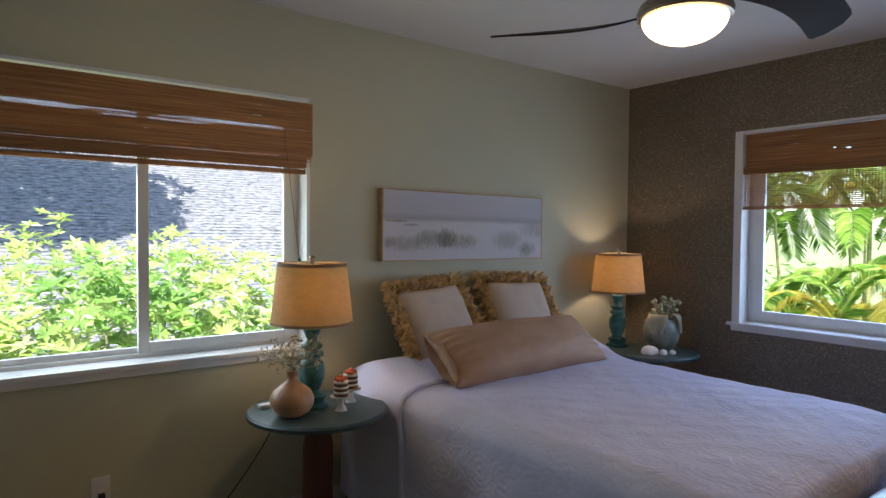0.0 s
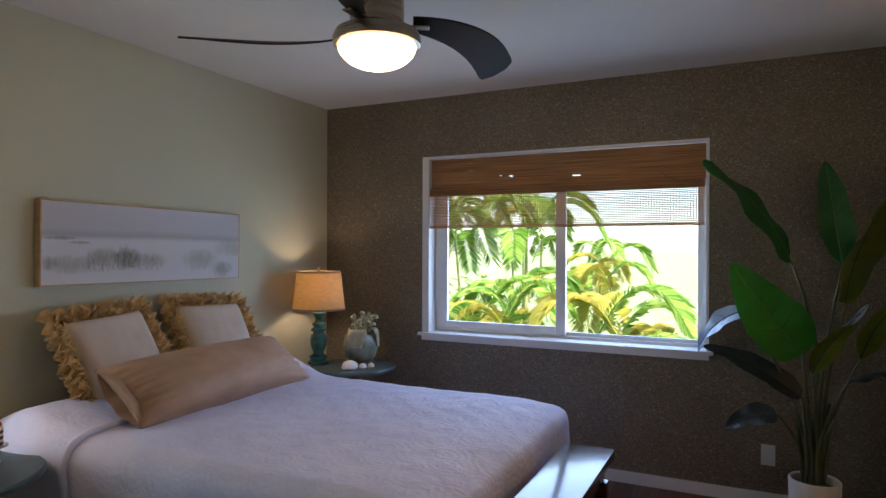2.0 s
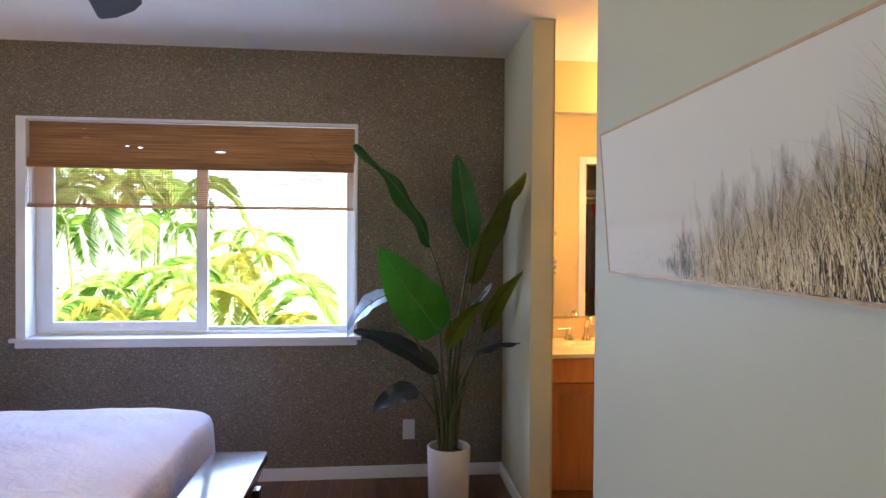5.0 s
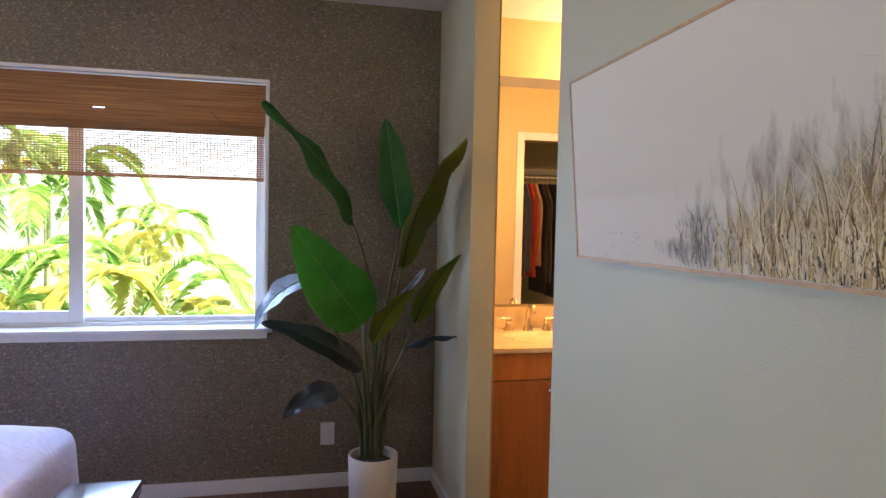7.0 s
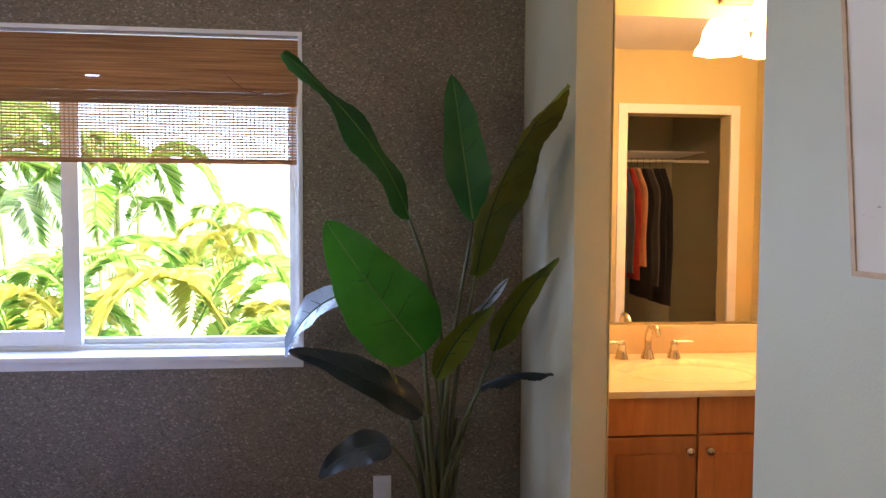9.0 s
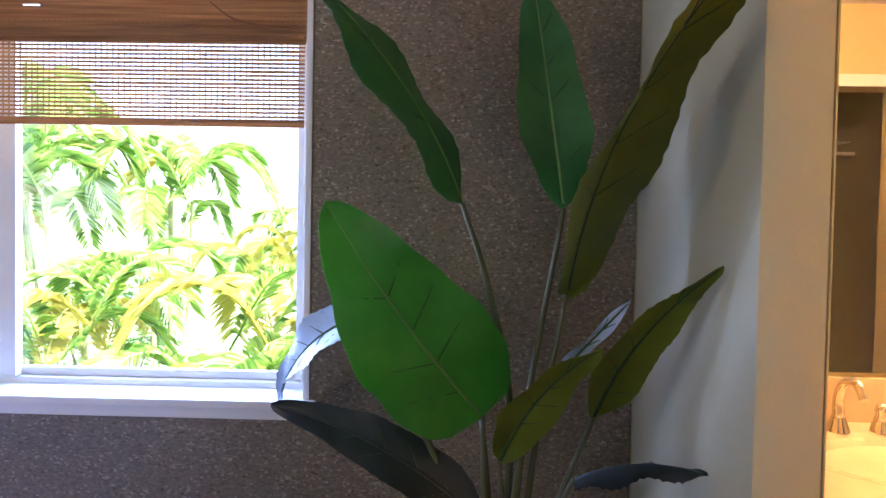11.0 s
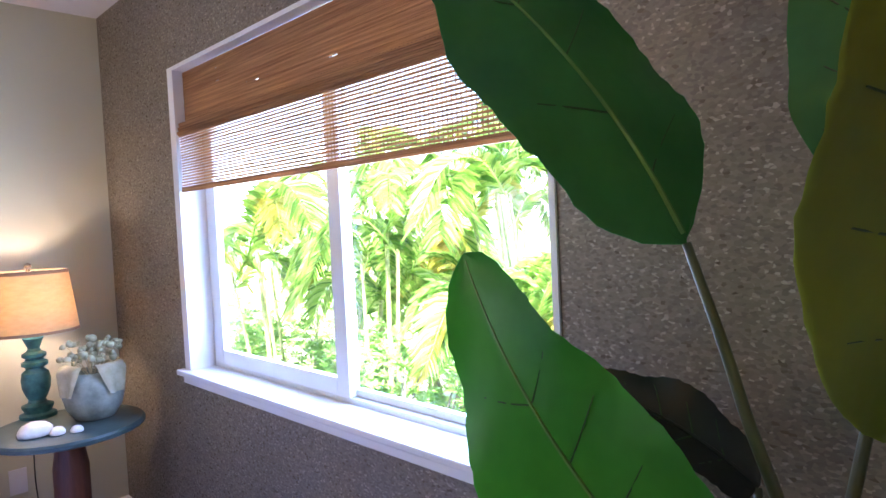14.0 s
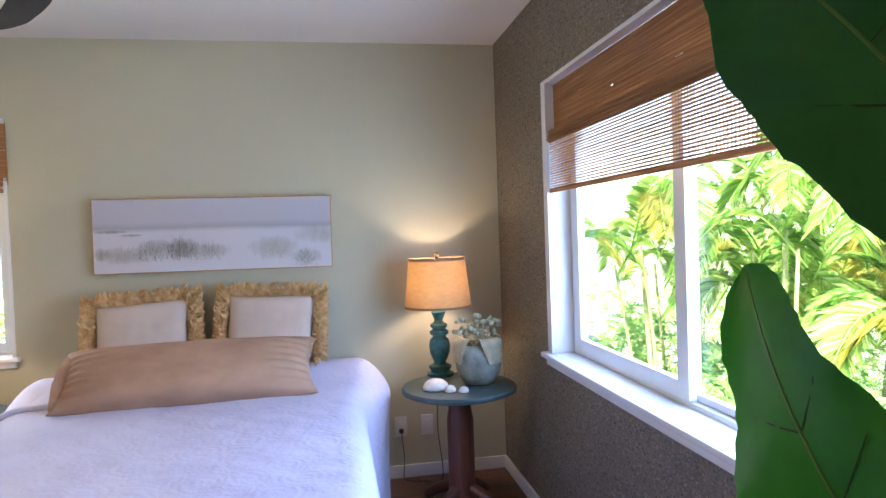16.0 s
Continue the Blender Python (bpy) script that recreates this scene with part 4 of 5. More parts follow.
LEAVES = [
    # base, tip, width, side, middle offset, foot of the stalk, fold, taper, material, label
    ((3.802, -0.045, 1.333), (3.694, 0.357, 1.852), 0.315, (0.93, -0.16, 0.32), (0.0, -0.050, 0.012), (0.02, 0.01), -0.05, 0.35, "BANANA", "deep green leaf"),
    ((3.750, -0.095, 0.890), (3.694, 0.226, 1.327), 0.270, (0.12, -0.90, 0.42), (-0.05, 0.0, -0.012), (0.0, 0.03), 0.12, 0.25, "LITLEAF", "broad leaf, window light put into its bright green"),
    ((3.800, -0.262, 1.325), (3.896, -0.197, 1.843), 0.155, (0.1, -1.0, 0.05), (-0.01, 0.0, 0.0), (0.03, -0.01), 0.25, 0.1, "BANANA", "deep green leaf"),
    ((3.790, -0.270, 1.140), (3.270, -0.432, 1.683), 0.225, (0.47, -0.74, 0.40), (0.036, 0.03, 0.048), (0.03, -0.03), 0.35, 0.05, "BACKLITLEAF", "yellow-green leaf, light from behind put into its colour"),
    ((3.810, -0.337, 0.873), (3.517, -0.484, 1.221), 0.100, (0.25, -0.70, -0.50), (0.0, 0.02, 0.02), (0.0, -0.04), 0.3, 0.5, "BACKLITLEAF", "leaf in the backlit olive green"),
    ((3.735, -0.130, 0.800), (3.540, -0.290, 1.075), 0.100, (0.20, -0.70, -0.40), (0.0, 0.015, 0.02), (-0.02, -0.02), 0.3, 0.3, "BACKLITLEAF", "leaf in the backlit olive green"),
    ((3.690, -0.275, 0.785), (3.545, -0.480, 0.855), 0.080, (0.9, -0.5, 0.1), (0.0, 0.0, 0.025), (0.03, -0.02), 0.5, 0.2, "SHADELEAF", "small shade-darkened leaf"),
    ((3.742, -0.089, 0.679), (3.783, 0.357, 0.894), 0.120, (0.60, -0.30, 0.70), (0.0, -0.01, 0.03), (-0.03, 0.03), 0.2, 0.2, "SHADELEAF", "shade-darkened leaf reaching to the sill"),
    ((3.730, 0.017, 0.587), (3.764, 0.262, 0.471), 0.110, (0.45, 0.30, 0.80), (0.0, 0.0, 0.030), (0.0, 0.04), 0.3, 0.2, "SHADELEAF", "shade-darkened drooping leaf"),
    ((3.792, 0.165, 1.085), (3.994, 0.403, 0.828), 0.110, (0.6, 0.15, 0.75), (-0.03, 0.02, 0.04), (0.02, 0.03), 0.3, 0.2, "GLARELEAF", "glossy leaf bent at the window, glare put into its pale colour"),
    ((3.700, -0.190, 0.930), (3.506, -0.327, 1.161), 0.034, (0.3, -0.6, -0.5), (0.01, 0.0, 0.0), (0.03, 0.0), 0.4, -0.3, "GLARELEAF", "edge of a leaf behind, glare put into its pale colour"),
    ((3.920, -0.080, 1.000), (3.830, 0.170, 1.120), 0.110, (0.60, -0.10, 0.40), (0.0, 0.0, 0.03), (0.03, 0.01), 0.3, 0.1, "SHADELEAF", "shade-darkened cupped leaf"),
]
LEAFMATS = {"BANANA": BANANA, "LITLEAF": LITLEAF, "BACKLITLEAF": BACKLITLEAF, "SHADELEAF": SHADELEAF, "GLARELEAF": GLARELEAF}
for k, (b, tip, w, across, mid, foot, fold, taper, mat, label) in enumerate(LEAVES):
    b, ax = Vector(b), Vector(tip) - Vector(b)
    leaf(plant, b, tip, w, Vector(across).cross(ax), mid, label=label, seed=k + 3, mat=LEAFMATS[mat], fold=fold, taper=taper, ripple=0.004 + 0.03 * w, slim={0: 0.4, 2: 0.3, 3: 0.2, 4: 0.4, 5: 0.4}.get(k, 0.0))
    f0 = Vector((POTX + 0.045 + foot[0], POTY + foot[1], 0.265))
    m = f0.lerp(b, 0.5) + Vector((0, 0, 0.03)) + Vector((f0.x - b.x, f0.y - b.y, 0)) * 0.22
    way = [f0, Vector((3.835, -0.16, 0.85)), Vector((3.80, -0.105, 1.15)), b] if k == 0 else [f0, m, b]
    part("stalk", tube(way, 0.0105, 0.0055, 10), STALK, plant, "", 180)


# vanity
vanity = thing("vanity_cabinet", (0, 0, 0), "honey maple vanity cabinet under a cream basin top", "cabinet")
VX = 3.57
part("cabinet_body", box((VX + 0.02, -2.2, 0.09), (EAST - 0.003, -0.63, 0.779), 0.002), MAPLE, vanity)
part("toe_kick", box((VX + 0.07, -2.2, 0), (EAST - 0.003, -0.63, 0.089)), MAPLE, vanity)


def vanity_front(kind, y0, y1, z0, z1):
    bm = box((VX, y0, z0), (VX + 0.019, y1, z1), 0.003)
    ob = part(kind, bm, MAPLE, vanity)
    if kind == "door":
        for lo, hi in (((y0 + 0.055, z0 + 0.055), (y1 - 0.055, z1 - 0.055)),):
            part("panel", box((VX - 0.003, lo[0], lo[1]), (VX - 0.0005, hi[0], hi[1]), 0.001), MAPLE, ob)
    return ob


def knob(y, z, parent):
    prof = [(0.006, 0), (0.006, 0.012), (0.014, 0.018), (0.015, 0.025), (0.008, 0.031)]
    k = part("knob", lathe(prof, 20), CHROME, parent, "round polished knob", 60)
    k.location, k.rotation_euler = (VX - 0.0005, y, z), (0, radians(-90), 0)


Y0 = -0.96
for a, b in ((Y0 + 0.003, -0.635), (Y0 - 0.33, Y0 - 0.003), (Y0 - 0.66, Y0 - 0.336)):
    vanity_front("drawer_front", a, b, 0.652, 0.772)
    d = vanity_front("door", a, b, 0.10, 0.645)
    knob(a + 0.03 if a > Y0 else b - 0.03, 0.602, d)
counter = thing("worktop", (0, 0, 0), "cream cultured marble vanity top with an oval basin", "countertop")
part("backsplash", box((EAST - 0.022, -2.2, 0.802), (EAST - 0.002, -0.615, 0.915), 0.003), MARBLE, counter, smooth=40)
CY, CX = -1.05, 3.80


def top(u, v):
    x, y = 3.545 + (EAST - 0.023 - 3.545) * u, -2.2 + 1.585 * v
    e = math.hypot((x - CX) / 0.165, (y - CY) / 0.235)
    z = 0.802
    if e < 1:
        z -= 0.11 * (1 - e**3)
    elif e < 1.12:
        z -= 0.004
    return Vector((x, y, z))


part("basin_top", grid(top, 70, 150), MARBLE, counter, smooth=50)
part("front_edge", box((3.535, -2.2, 0.78), (3.553, -0.615, 0.8025), 0.005), MARBLE, counter, smooth=40)
part("slab_underside", box((3.554, -2.2, 0.7795), (EAST - 0.003, -0.615, 0.7815)), MARBLE, counter)


def faucet():
    f = thing("basin_faucet", (4.00, -0.975, 0.802), "polished widespread faucet with two lever handles", "faucet")
    part("spout", tube([(0, 0, 0.03), (0.0, 0, 0.085), (-0.025, 0, 0.125), (-0.07, 0, 0.13), (-0.095, 0, 0.10)], 0.014, 0.010, 14), CHROME, f, smooth=60)
    part("spout_base", lathe([(0.027, 0), (0.025, 0.008), (0.016, 0.035)], 24), CHROME, f, smooth=60)
    for s in (-1, 1):
        part("handle_base", lathe([(0.026, 0), (0.024, 0.008), (0.013, 0.045), (0.016, 0.052), (0.012, 0.066), (0.004, 0.07)], 24, (0, 0.105 * s, 0)), CHROME, f, smooth=60)
        part("lever", tube([(0, 0.105 * s, 0.058), (-0.004, 0.135 * s, 0.063), (-0.008, 0.175 * s, 0.062)], 0.006, 0.005, 10), CHROME, f, smooth=60)


faucet()
mir = thing("bathroom_mirror", (0, 0, 0), "large frameless mirror on the honey wall over the basin", "mirror")
part("mirror_sheet", box((EAST - 0.008, -2.15, 0.927), (EAST - 0.002, -0.79, 2.135)), mirror_mat, mir)
part("mirror_trim", box((EAST - 0.012, -0.79, 0.927), (EAST - 0.002, -0.784, 2.135)), CHROME, mir)


def vanity_light():
    v = thing("vanity_light", (0, 0, 0), "bar of lit scalloped glass shades above the mirror", "wall light")
    part("back_bar", box((EAST - 0.03, -1.95, 2.19), (EAST - 0.001, -1.28, 2.26), 0.006), NICKEL, v, smooth=40)
    for y in (-1.41, -1.64, -1.87):
        part("arm", tube([(EAST - 0.03, y, 2.225), (EAST - 0.12, y, 2.27), (EAST - 0.20, y, 2.25), (EAST - 0.20, y, 2.20)], 0.008), NICKEL, v, smooth=60)
        bm = bmesh.new()
        steps = 48
        prof = [(0.028, 2.21), (0.066, 2.19), (0.088, 2.15), (0.098, 2.10), (0.122, 2.065)]
        rings = []
        for i, (r, z) in enumerate(prof):
            sc = 0.05 * (i / 4) ** 2
            rings.append([bm.verts.new((EAST - 0.20 + r * (1 + sc * math.cos(8 * a)) * math.cos(a), y + r * (1 + sc * math.cos(8 * a)) * math.sin(a), z)) for a in [2 * math.pi * k / steps for k in range(steps)]])
        for a, b in zip(rings, rings[1:]):
            for k in range(steps):
                bm.faces.new((a[k], a[(k + 1) % steps], b[(k + 1) % steps], b[k]))
        part("glass_shade", bm, BULBGLASS, v, "lit scalloped frosted shade", 60).visible_shadow = False


vanity_light()
garland = thing("shell_garland", (4.03, -0.74, 1.42), "cream shell and flower garland hanging beside the bathroom mirror", "ornament")
part("string", tube([(0.06, 0, 0.03), (0, 0, 0), (0, -0.01, -0.2), (0, 0, -0.36)], 0.003, steps=5), THREAD, garland)
rnd = random.Random(4)
for k in range(9):
    def petal(u, v, k=k):
        a = (u - 0.5) * 2.4 + k
        r = 0.012 + 0.045 * v * (1 - 0.05 * k)
        return Vector((0.25 * r * math.cos(a * 2), r * math.sin(a) - 0.012, -0.02 - 0.036 * k + r * math.cos(a) * 0.6))
    part("shell", grid(petal, 10, 5), STONE, garland, "", 180)
# closet casing and contents
case = bmesh.new()
for y0, y1, z0, z1 in ((-1.52, -1.46, 0, 2.09), (-2.28, -2.22, 0, 2.09), (-2.22, -1.52, 2.03, 2.09)):
    box((2.53, y0, z0), (2.546, y1, z1), 0.003, case)
structure("door_casing", case, WHITE, "white painted casing round the closet doorway", 40)
door = structure("door_1", box((2.72, -2.398, 0.005), (3.42, -2.385, 2.03), 0.003), WHITE, "white painted bathroom door")
part("casing", box((2.64, -2.399, 0), (2.70, -2.38, 2.09), 0.003), WHITE, door)
part("casing", box((2.70, -2.399, 2.035), (3.44, -2.38, 2.09), 0.003), WHITE, door)
part("hinge", box((2.702, -2.384, 0.98), (2.722, -2.376, 1.07), 0.002), BLACK, door, "dark hinge")
rod = thing("closet_rod", (0, 0, 0), "white wire shelf and rod in the closet", "shelf")
part("rod", tube([(1.75, -2.49, 1.80), (1.75, -1.0, 1.80)], 0.012), WHITE, rod, smooth=60)
for k in range(14):
    part("shelf_wire", tube([(1.12 + 0.045 * k, -2.49, 1.88), (1.12 + 0.045 * k, -1.0, 1.88)], 0.003, steps=5), WHITE, rod)
GARMENTS = [((0.45, 0.05, 0.04), 0.75), ((0.55, 0.12, 0.06), 0.7), ((0.12, 0.14, 0.2), 0.8), ((0.14, 0.16, 0.22), 0.75), ((0.55, 0.06, 0.05), 0.8), ((0.6, 0.35, 0.2), 0.7), ((0.02, 0.02, 0.025), 0.95), ((0.10, 0.09, 0.09), 0.85), ((0.015, 0.015, 0.02), 0.9), ((0.02, 0.02, 0.03), 1.0)]
for k, (col, long) in enumerate(GARMENTS):
    y = -1.66 - 0.05 * k
    cloth = surface("garment_cloth", col, tuple(1.4 * q for q in col), 0.85, (6,) * 3)
    g = thing("hanging_garment", (1.75, y, 1.80), ("dark" if sum(col) < 0.2 else "coloured") + " garment on a hanger in the closet", "clothes", "clothes on the closet rod")

    def gf(u, v, long=long, k=k):
        a = 2 * math.pi * u
        w = 0.05 + 0.17 * min(1, v * 6) - 0.01 * v
        return Vector((w * math.cos(a) * (1 + 0.05 * math.sin(9 * v + k)), (0.018 + 0.006 * math.sin(5 * a + k)) * math.sin(a), -0.06 - 0.05 * min(1, v * 6) - long * v))

    part("cloth", grid(gf, 28, 14), cloth, g, "", 60)
    part("hanger", tube([(0, 0, 0.012), (0.012, 0, 0.02), (0.01, 0, -0.02), (0, 0, -0.07)], 0.002, steps=5), NICKEL, g)


# things on the tables
def gourd(at):
    g = thing("gourd_vase", at, "round tan gourd vase of dried flowers on the table", "vase")
    prof = [(0.03, 0), (0.045, 0.003), (0.07, 0.02), (0.088, 0.05), (0.090, 0.075), (0.078, 0.105), (0.05, 0.128), (0.026, 0.145), (0.020, 0.165), (0.022, 0.185), (0.026, 0.19), (0.022, 0.19), (0.016, 0.18)]
    part("gourd_body", lathe(prof, 40), GOURD, g, "smooth tan gourd", 60)
    rnd = random.Random(3)
    st, hd = bmesh.new(), bmesh.new()
    for k in range(70):
        a, e = rnd.uniform(0, 6.28), rnd.uniform(0.1, 1.25)
        L = rnd.uniform(0.08, 0.19)
        tip = Vector((math.cos(a) * math.sin(e) * L, math.sin(a) * math.sin(e) * L, 0.18 + math.cos(e) * L * 0.85))
        tube([(0, 0, 0.17), (tip.x * 0.3, tip.y * 0.3, 0.18 + (tip.z - 0.18) * 0.55), tip], 0.0012, 0.0008, 4, st, 3)
        for j in range(5):
            c = tip + Vector([rnd.uniform(-0.016, 0.016) for _ in range(3)])
            d1, d2 = [Vector([rnd.uniform(-1, 1) for _ in range(3)]).normalized() * rnd.uniform(0.006, 0.014) for _ in range(2)]
            v = [hd.verts.new(c + q) for q in (-d1, -d2 * 0.5, d1, d2 * 0.5)]
            hd.faces.new(v)
    part("flower_stalk", st, DRIED, g)
    tagged(part("flower_spray", hd, DRIED, g, "dried grey-green and cream flower heads"), kind="stuff")


gourd((1.245, 2.535, 0.62))


def cake_stand(at):
    c = thing("cake_stand", at, "small white pedestal holding a layered berry cake", "cake stand", "little cake stands")
    part("stand", lathe([(0.026, 0), (0.022, 0.008), (0.010, 0.03), (0.012, 0.05), (0.045, 0.056), (0.047, 0.062), (0.044, 0.062), (0.04, 0.058)], 32), POTWHITE, c, "white pedestal", 50)
    return c


def cake(at):
    c = thing("layer_cake", at, "small chocolate and cream layer cake topped with red fruit", "cake", "little layer cakes")
    for k in range(3):
        part("sponge", lathe([(0.03, 0.021 * k), (0.031, 0.021 * k + 0.006), (0.03, 0.021 * k + 0.012)], 24), CAKE, c, smooth=60)
        part("cream", lathe([(0.03, 0.021 * k + 0.012), (0.0325, 0.021 * k + 0.016), (0.03, 0.021 * k + 0.021)], 24), ICING, c, smooth=60)
    rnd = random.Random(2)
    for k in range(7):
        a = k * 0.9
        r = 0.0 if k == 6 else 0.019
        bm = bmesh.new()
        bmesh.ops.create_icosphere(bm, subdivisions=2, radius=0.0105)
        for v in bm.verts:
            v.co *= 1 + 0.12 * rnd.uniform(-1, 1)
        part("fruit", bm, BERRY, c, smooth=180, at=(r * math.cos(a), r * math.sin(a), 0.070 + (0.01 if k == 6 else 0)))


for at in ((1.450, 2.495, 0.62), (1.550, 2.590, 0.62)):
    cake_stand(at)
    cake((at[0], at[1], 0.683))
part("remote_switch", box((1.175, 2.70, 0.62), (1.235, 2.74, 0.637), 0.004), PLATE, None, "small white plastic switch box", 40)["category"] = "switch"


def shell_pot(at):
    g = thing("pottery_planter", at, "large sea-green pottery planter with a draped leaf and faded flowers", "vase")
    prof = [(0.055, 0), (0.075, 0.006), (0.105, 0.05), (0.116, 0.10), (0.112, 0.15), (0.098, 0.19), (0.088, 0.20), (0.088, 0.192), (0.09, 0.17)]
    part("planter_body", lathe(prof, 44), SHELLGREEN, g, "grey-green glazed body", 60)
    rnd = random.Random(8)
    st, hd = bmesh.new(), bmesh.new()
    for k in range(30):
        a, e = rnd.uniform(0, 6.28), rnd.uniform(0.05, 0.95)
        L = rnd.uniform(0.08, 0.17)
        tip = Vector((math.cos(a) * math.sin(e) * L * 1.1, math.sin(a) * math.sin(e) * L * 1.1, 0.18 + math.cos(e) * L))
        tube([(0, 0, 0.15), tip * 0.5 + Vector((0, 0, 0.09)), tip], 0.002, 0.0012, 5, st, 3)
        for j in range(2):
            c = tip + Vector([rnd.uniform(-0.014, 0.014) for _ in range(3)])
            s = bmesh.ops.create_icosphere(hd, subdivisions=1, radius=rnd.uniform(0.010, 0.017), matrix=Matrix.Translation(c))
            for v in s["verts"]:
                v.co += (v.co - c) * rnd.uniform(-0.35, 0.35)
    part("flower_stalk", st, DRIED, g)
    tagged(part("flower_spray", hd, PALEFLOWER, g, "pale green faded flower heads", 180), kind="stuff")
    for ang, w in ((200, 0.14), (300, 0.15), (25, 0.12)):
        a0 = radians(ang)

        def drape(u, v, a0=a0, w=w):
            a = a0 + (v - 0.5) * w / 0.1 * (1 - 0.6 * u)
            r = 0.06 + 0.062 * min(1, u * 3.2) + 0.006 * math.sin(v * 9) + 0.004
            z = 0.215 - 0.14 * max(0, u - 0.28)
            z += 0.02 * math.sin(min(1, u * 3.2) * 3.1)
            return Vector((r * math.cos(a), r * math.sin(a), z))

        part("draped_leaf", grid(drape, 14, 10), PALELEAF, g, "pale dried leaf draped over the rim", 180)


PALEFLOWER = surface("faded_flowers", (0.30, 0.31, 0.19), (0.44, 0.45, 0.30), 0.8, (30,) * 3)
PALELEAF = surface("pale_dried_leaf", (0.40, 0.36, 0.22), (0.55, 0.52, 0.38), 0.7, (14,) * 3, trans=0.2)
shell_pot((3.845, 2.53, 0.62))


def pebble(at, r, h, label, name="shell"):
    bm = bmesh.new()
    bmesh.ops.create_icosphere(bm, subdivisions=3, radius=1)
    for v in bm.verts:
        q = 1 + 0.12 * noise.noise(v.co * 2 + Vector(at))
        v.co = Vector((v.co.x * r * q, v.co.y * r * 0.8 * q, max(v.co.z, -0.35) * h * q))
    lo = min(v.co.z for v in bm.verts)
    for v in bm.verts:
        v.co += Vector(at) - Vector((0, 0, lo))
    ob = part(name, bm, STONE, None, label, 180)
    tagged(ob, category="shell", group="shells on the corner table")


pebble((3.615, 2.46, 0.62), 0.062, 0.040, "large white domed sea shell on the corner table")
pebble((3.675, 2.40, 0.62), 0.028, 0.024, "small grey white shell on the corner table")
pebble((3.735, 2.375, 0.62), 0.024, 0.020, "small pale shell beside the planter")


def cord(points, label, cat="cord"):
    ob = part("power_cord", tube(points, 0.0028, steps=6, n=10), BLACK, None, label, 60)
    tagged(ob, category=cat)


cord([(1.30, 2.80, 0.55), (1.22, 2.82, 0.40), (1.10, 2.88, 0.2), (0.98, 2.94, 0.02), (0.8, 2.95, 0.01), (0.66, 2.95, 0.12), (0.615, 2.962, 0.29)], "thin black lamp cord hanging behind the garden-side table")
cord([(3.49, 2.962, 0.265), (3.50, 2.95, 0.12), (3.50, 2.94, 0.012), (3.60, 2.90, 0.006), (3.70, 2.88, 0.02), (3.68, 2.86, 0.3), (3.68, 2.84, 0.56)], "thin black lamp cord behind the corner table")
pull = part("blind_cord", tube([(1.40, NORTH - 0.03, 1.86), (1.43, NORTH - 0.03, 1.6), (1.475, NORTH - 0.03, 1.25)], 0.002, steps=6), THREAD, None, "thin tan pull cord of the raised blind", 60)
tagged(pull, category="cord")
tassel = part("cord_tassel", lathe([(0.004, 0), (0.010, 0.008), (0.008, 0.03), (0.003, 0.036)], 12, (1.475, NORTH - 0.03, 1.215)), TEAL, None, "small teal bead at the end of the pull cord", 60)
tagged(tassel, category="cord")
loop = part("blind_cord", tube([(EAST - 0.004, 0.62, 1.86), (EAST - 0.02, 0.55, 1.81), (EAST - 0.02, 0.44, 1.79), (EAST - 0.004, 0.39, 1.80)], 0.0022, steps=6), THREAD, None, "thin tan cord looped on the lowered blind", 60)
tagged(loop, category="cord")


# outside
LEAFA = surface("shrub_leaf", (0.10, 0.24, 0.035), (0.25, 0.42, 0.09), 0.4, (3,) * 3, trans=0.35)
# Paler, yellower copy of the shrub leaf, with sunlight put into its colour.
LEAFY = surface("sunlit_shrub_leaf", (0.26, 0.38, 0.07), (0.50, 0.58, 0.20), 0.4, (3,) * 3, trans=0.35)


def frond(name, stops, trans=0.4):
    """Palm leaflets, each a little greener or yellower than the next."""
    m = surface(name, (0.1, 0.2, 0.03), (0.1, 0.2, 0.03), 0.38, (2,) * 3, trans=trans)
    t = m.node_tree
    g = t.nodes.new("ShaderNodeNewGeometry")
    color = ramp(t, g.outputs["Random Per Island"], stops)
    t.links.new(color, t.nodes["Principled BSDF"].inputs["Base Color"])
    t.links.new(color, next(n for n in t.nodes if n.type == "BSDF_TRANSLUCENT").inputs[0])
    return m


PALMG = frond("palm_leaf", [(0.0, (0.10, 0.26, 0.04)), (0.35, (0.26, 0.48, 0.07)), (0.7, (0.50, 0.66, 0.14)), (1.0, (0.68, 0.74, 0.30))], 0.5)
PALMY = frond("yellowing_palm_leaf", [(0.0, (0.36, 0.38, 0.05)), (0.6, (0.60, 0.52, 0.09)), (1.0, (0.72, 0.64, 0.22))])
CANE = surface("palm_cane", (0.22, 0.26, 0.08), (0.42, 0.40, 0.16), 0.6, (3, 3, 20))
BARK = surface("palm_trunk", (0.16, 0.13, 0.10), (0.30, 0.26, 0.20), 0.8, (3, 3, 20))
GROUND = surface("garden_ground", (0.12, 0.18, 0.06), (0.28, 0.31, 0.15), 0.9, (0.8,) * 3)
SHINGLE = surface("grey_roof_shingle", (0.05, 0.055, 0.07), (0.26, 0.26, 0.27), 0.9, (7, 16, 16), bump=0.6, fine=18, distance=0.03)
gb = bmesh.new()
bmesh.ops.create_circle(gb, cap_ends=True, segments=48, radius=900)
for v in gb.verts:
    v.co.z = -2.6
structure("ground", gb, GROUND, "green garden ground reaching to the horizon")


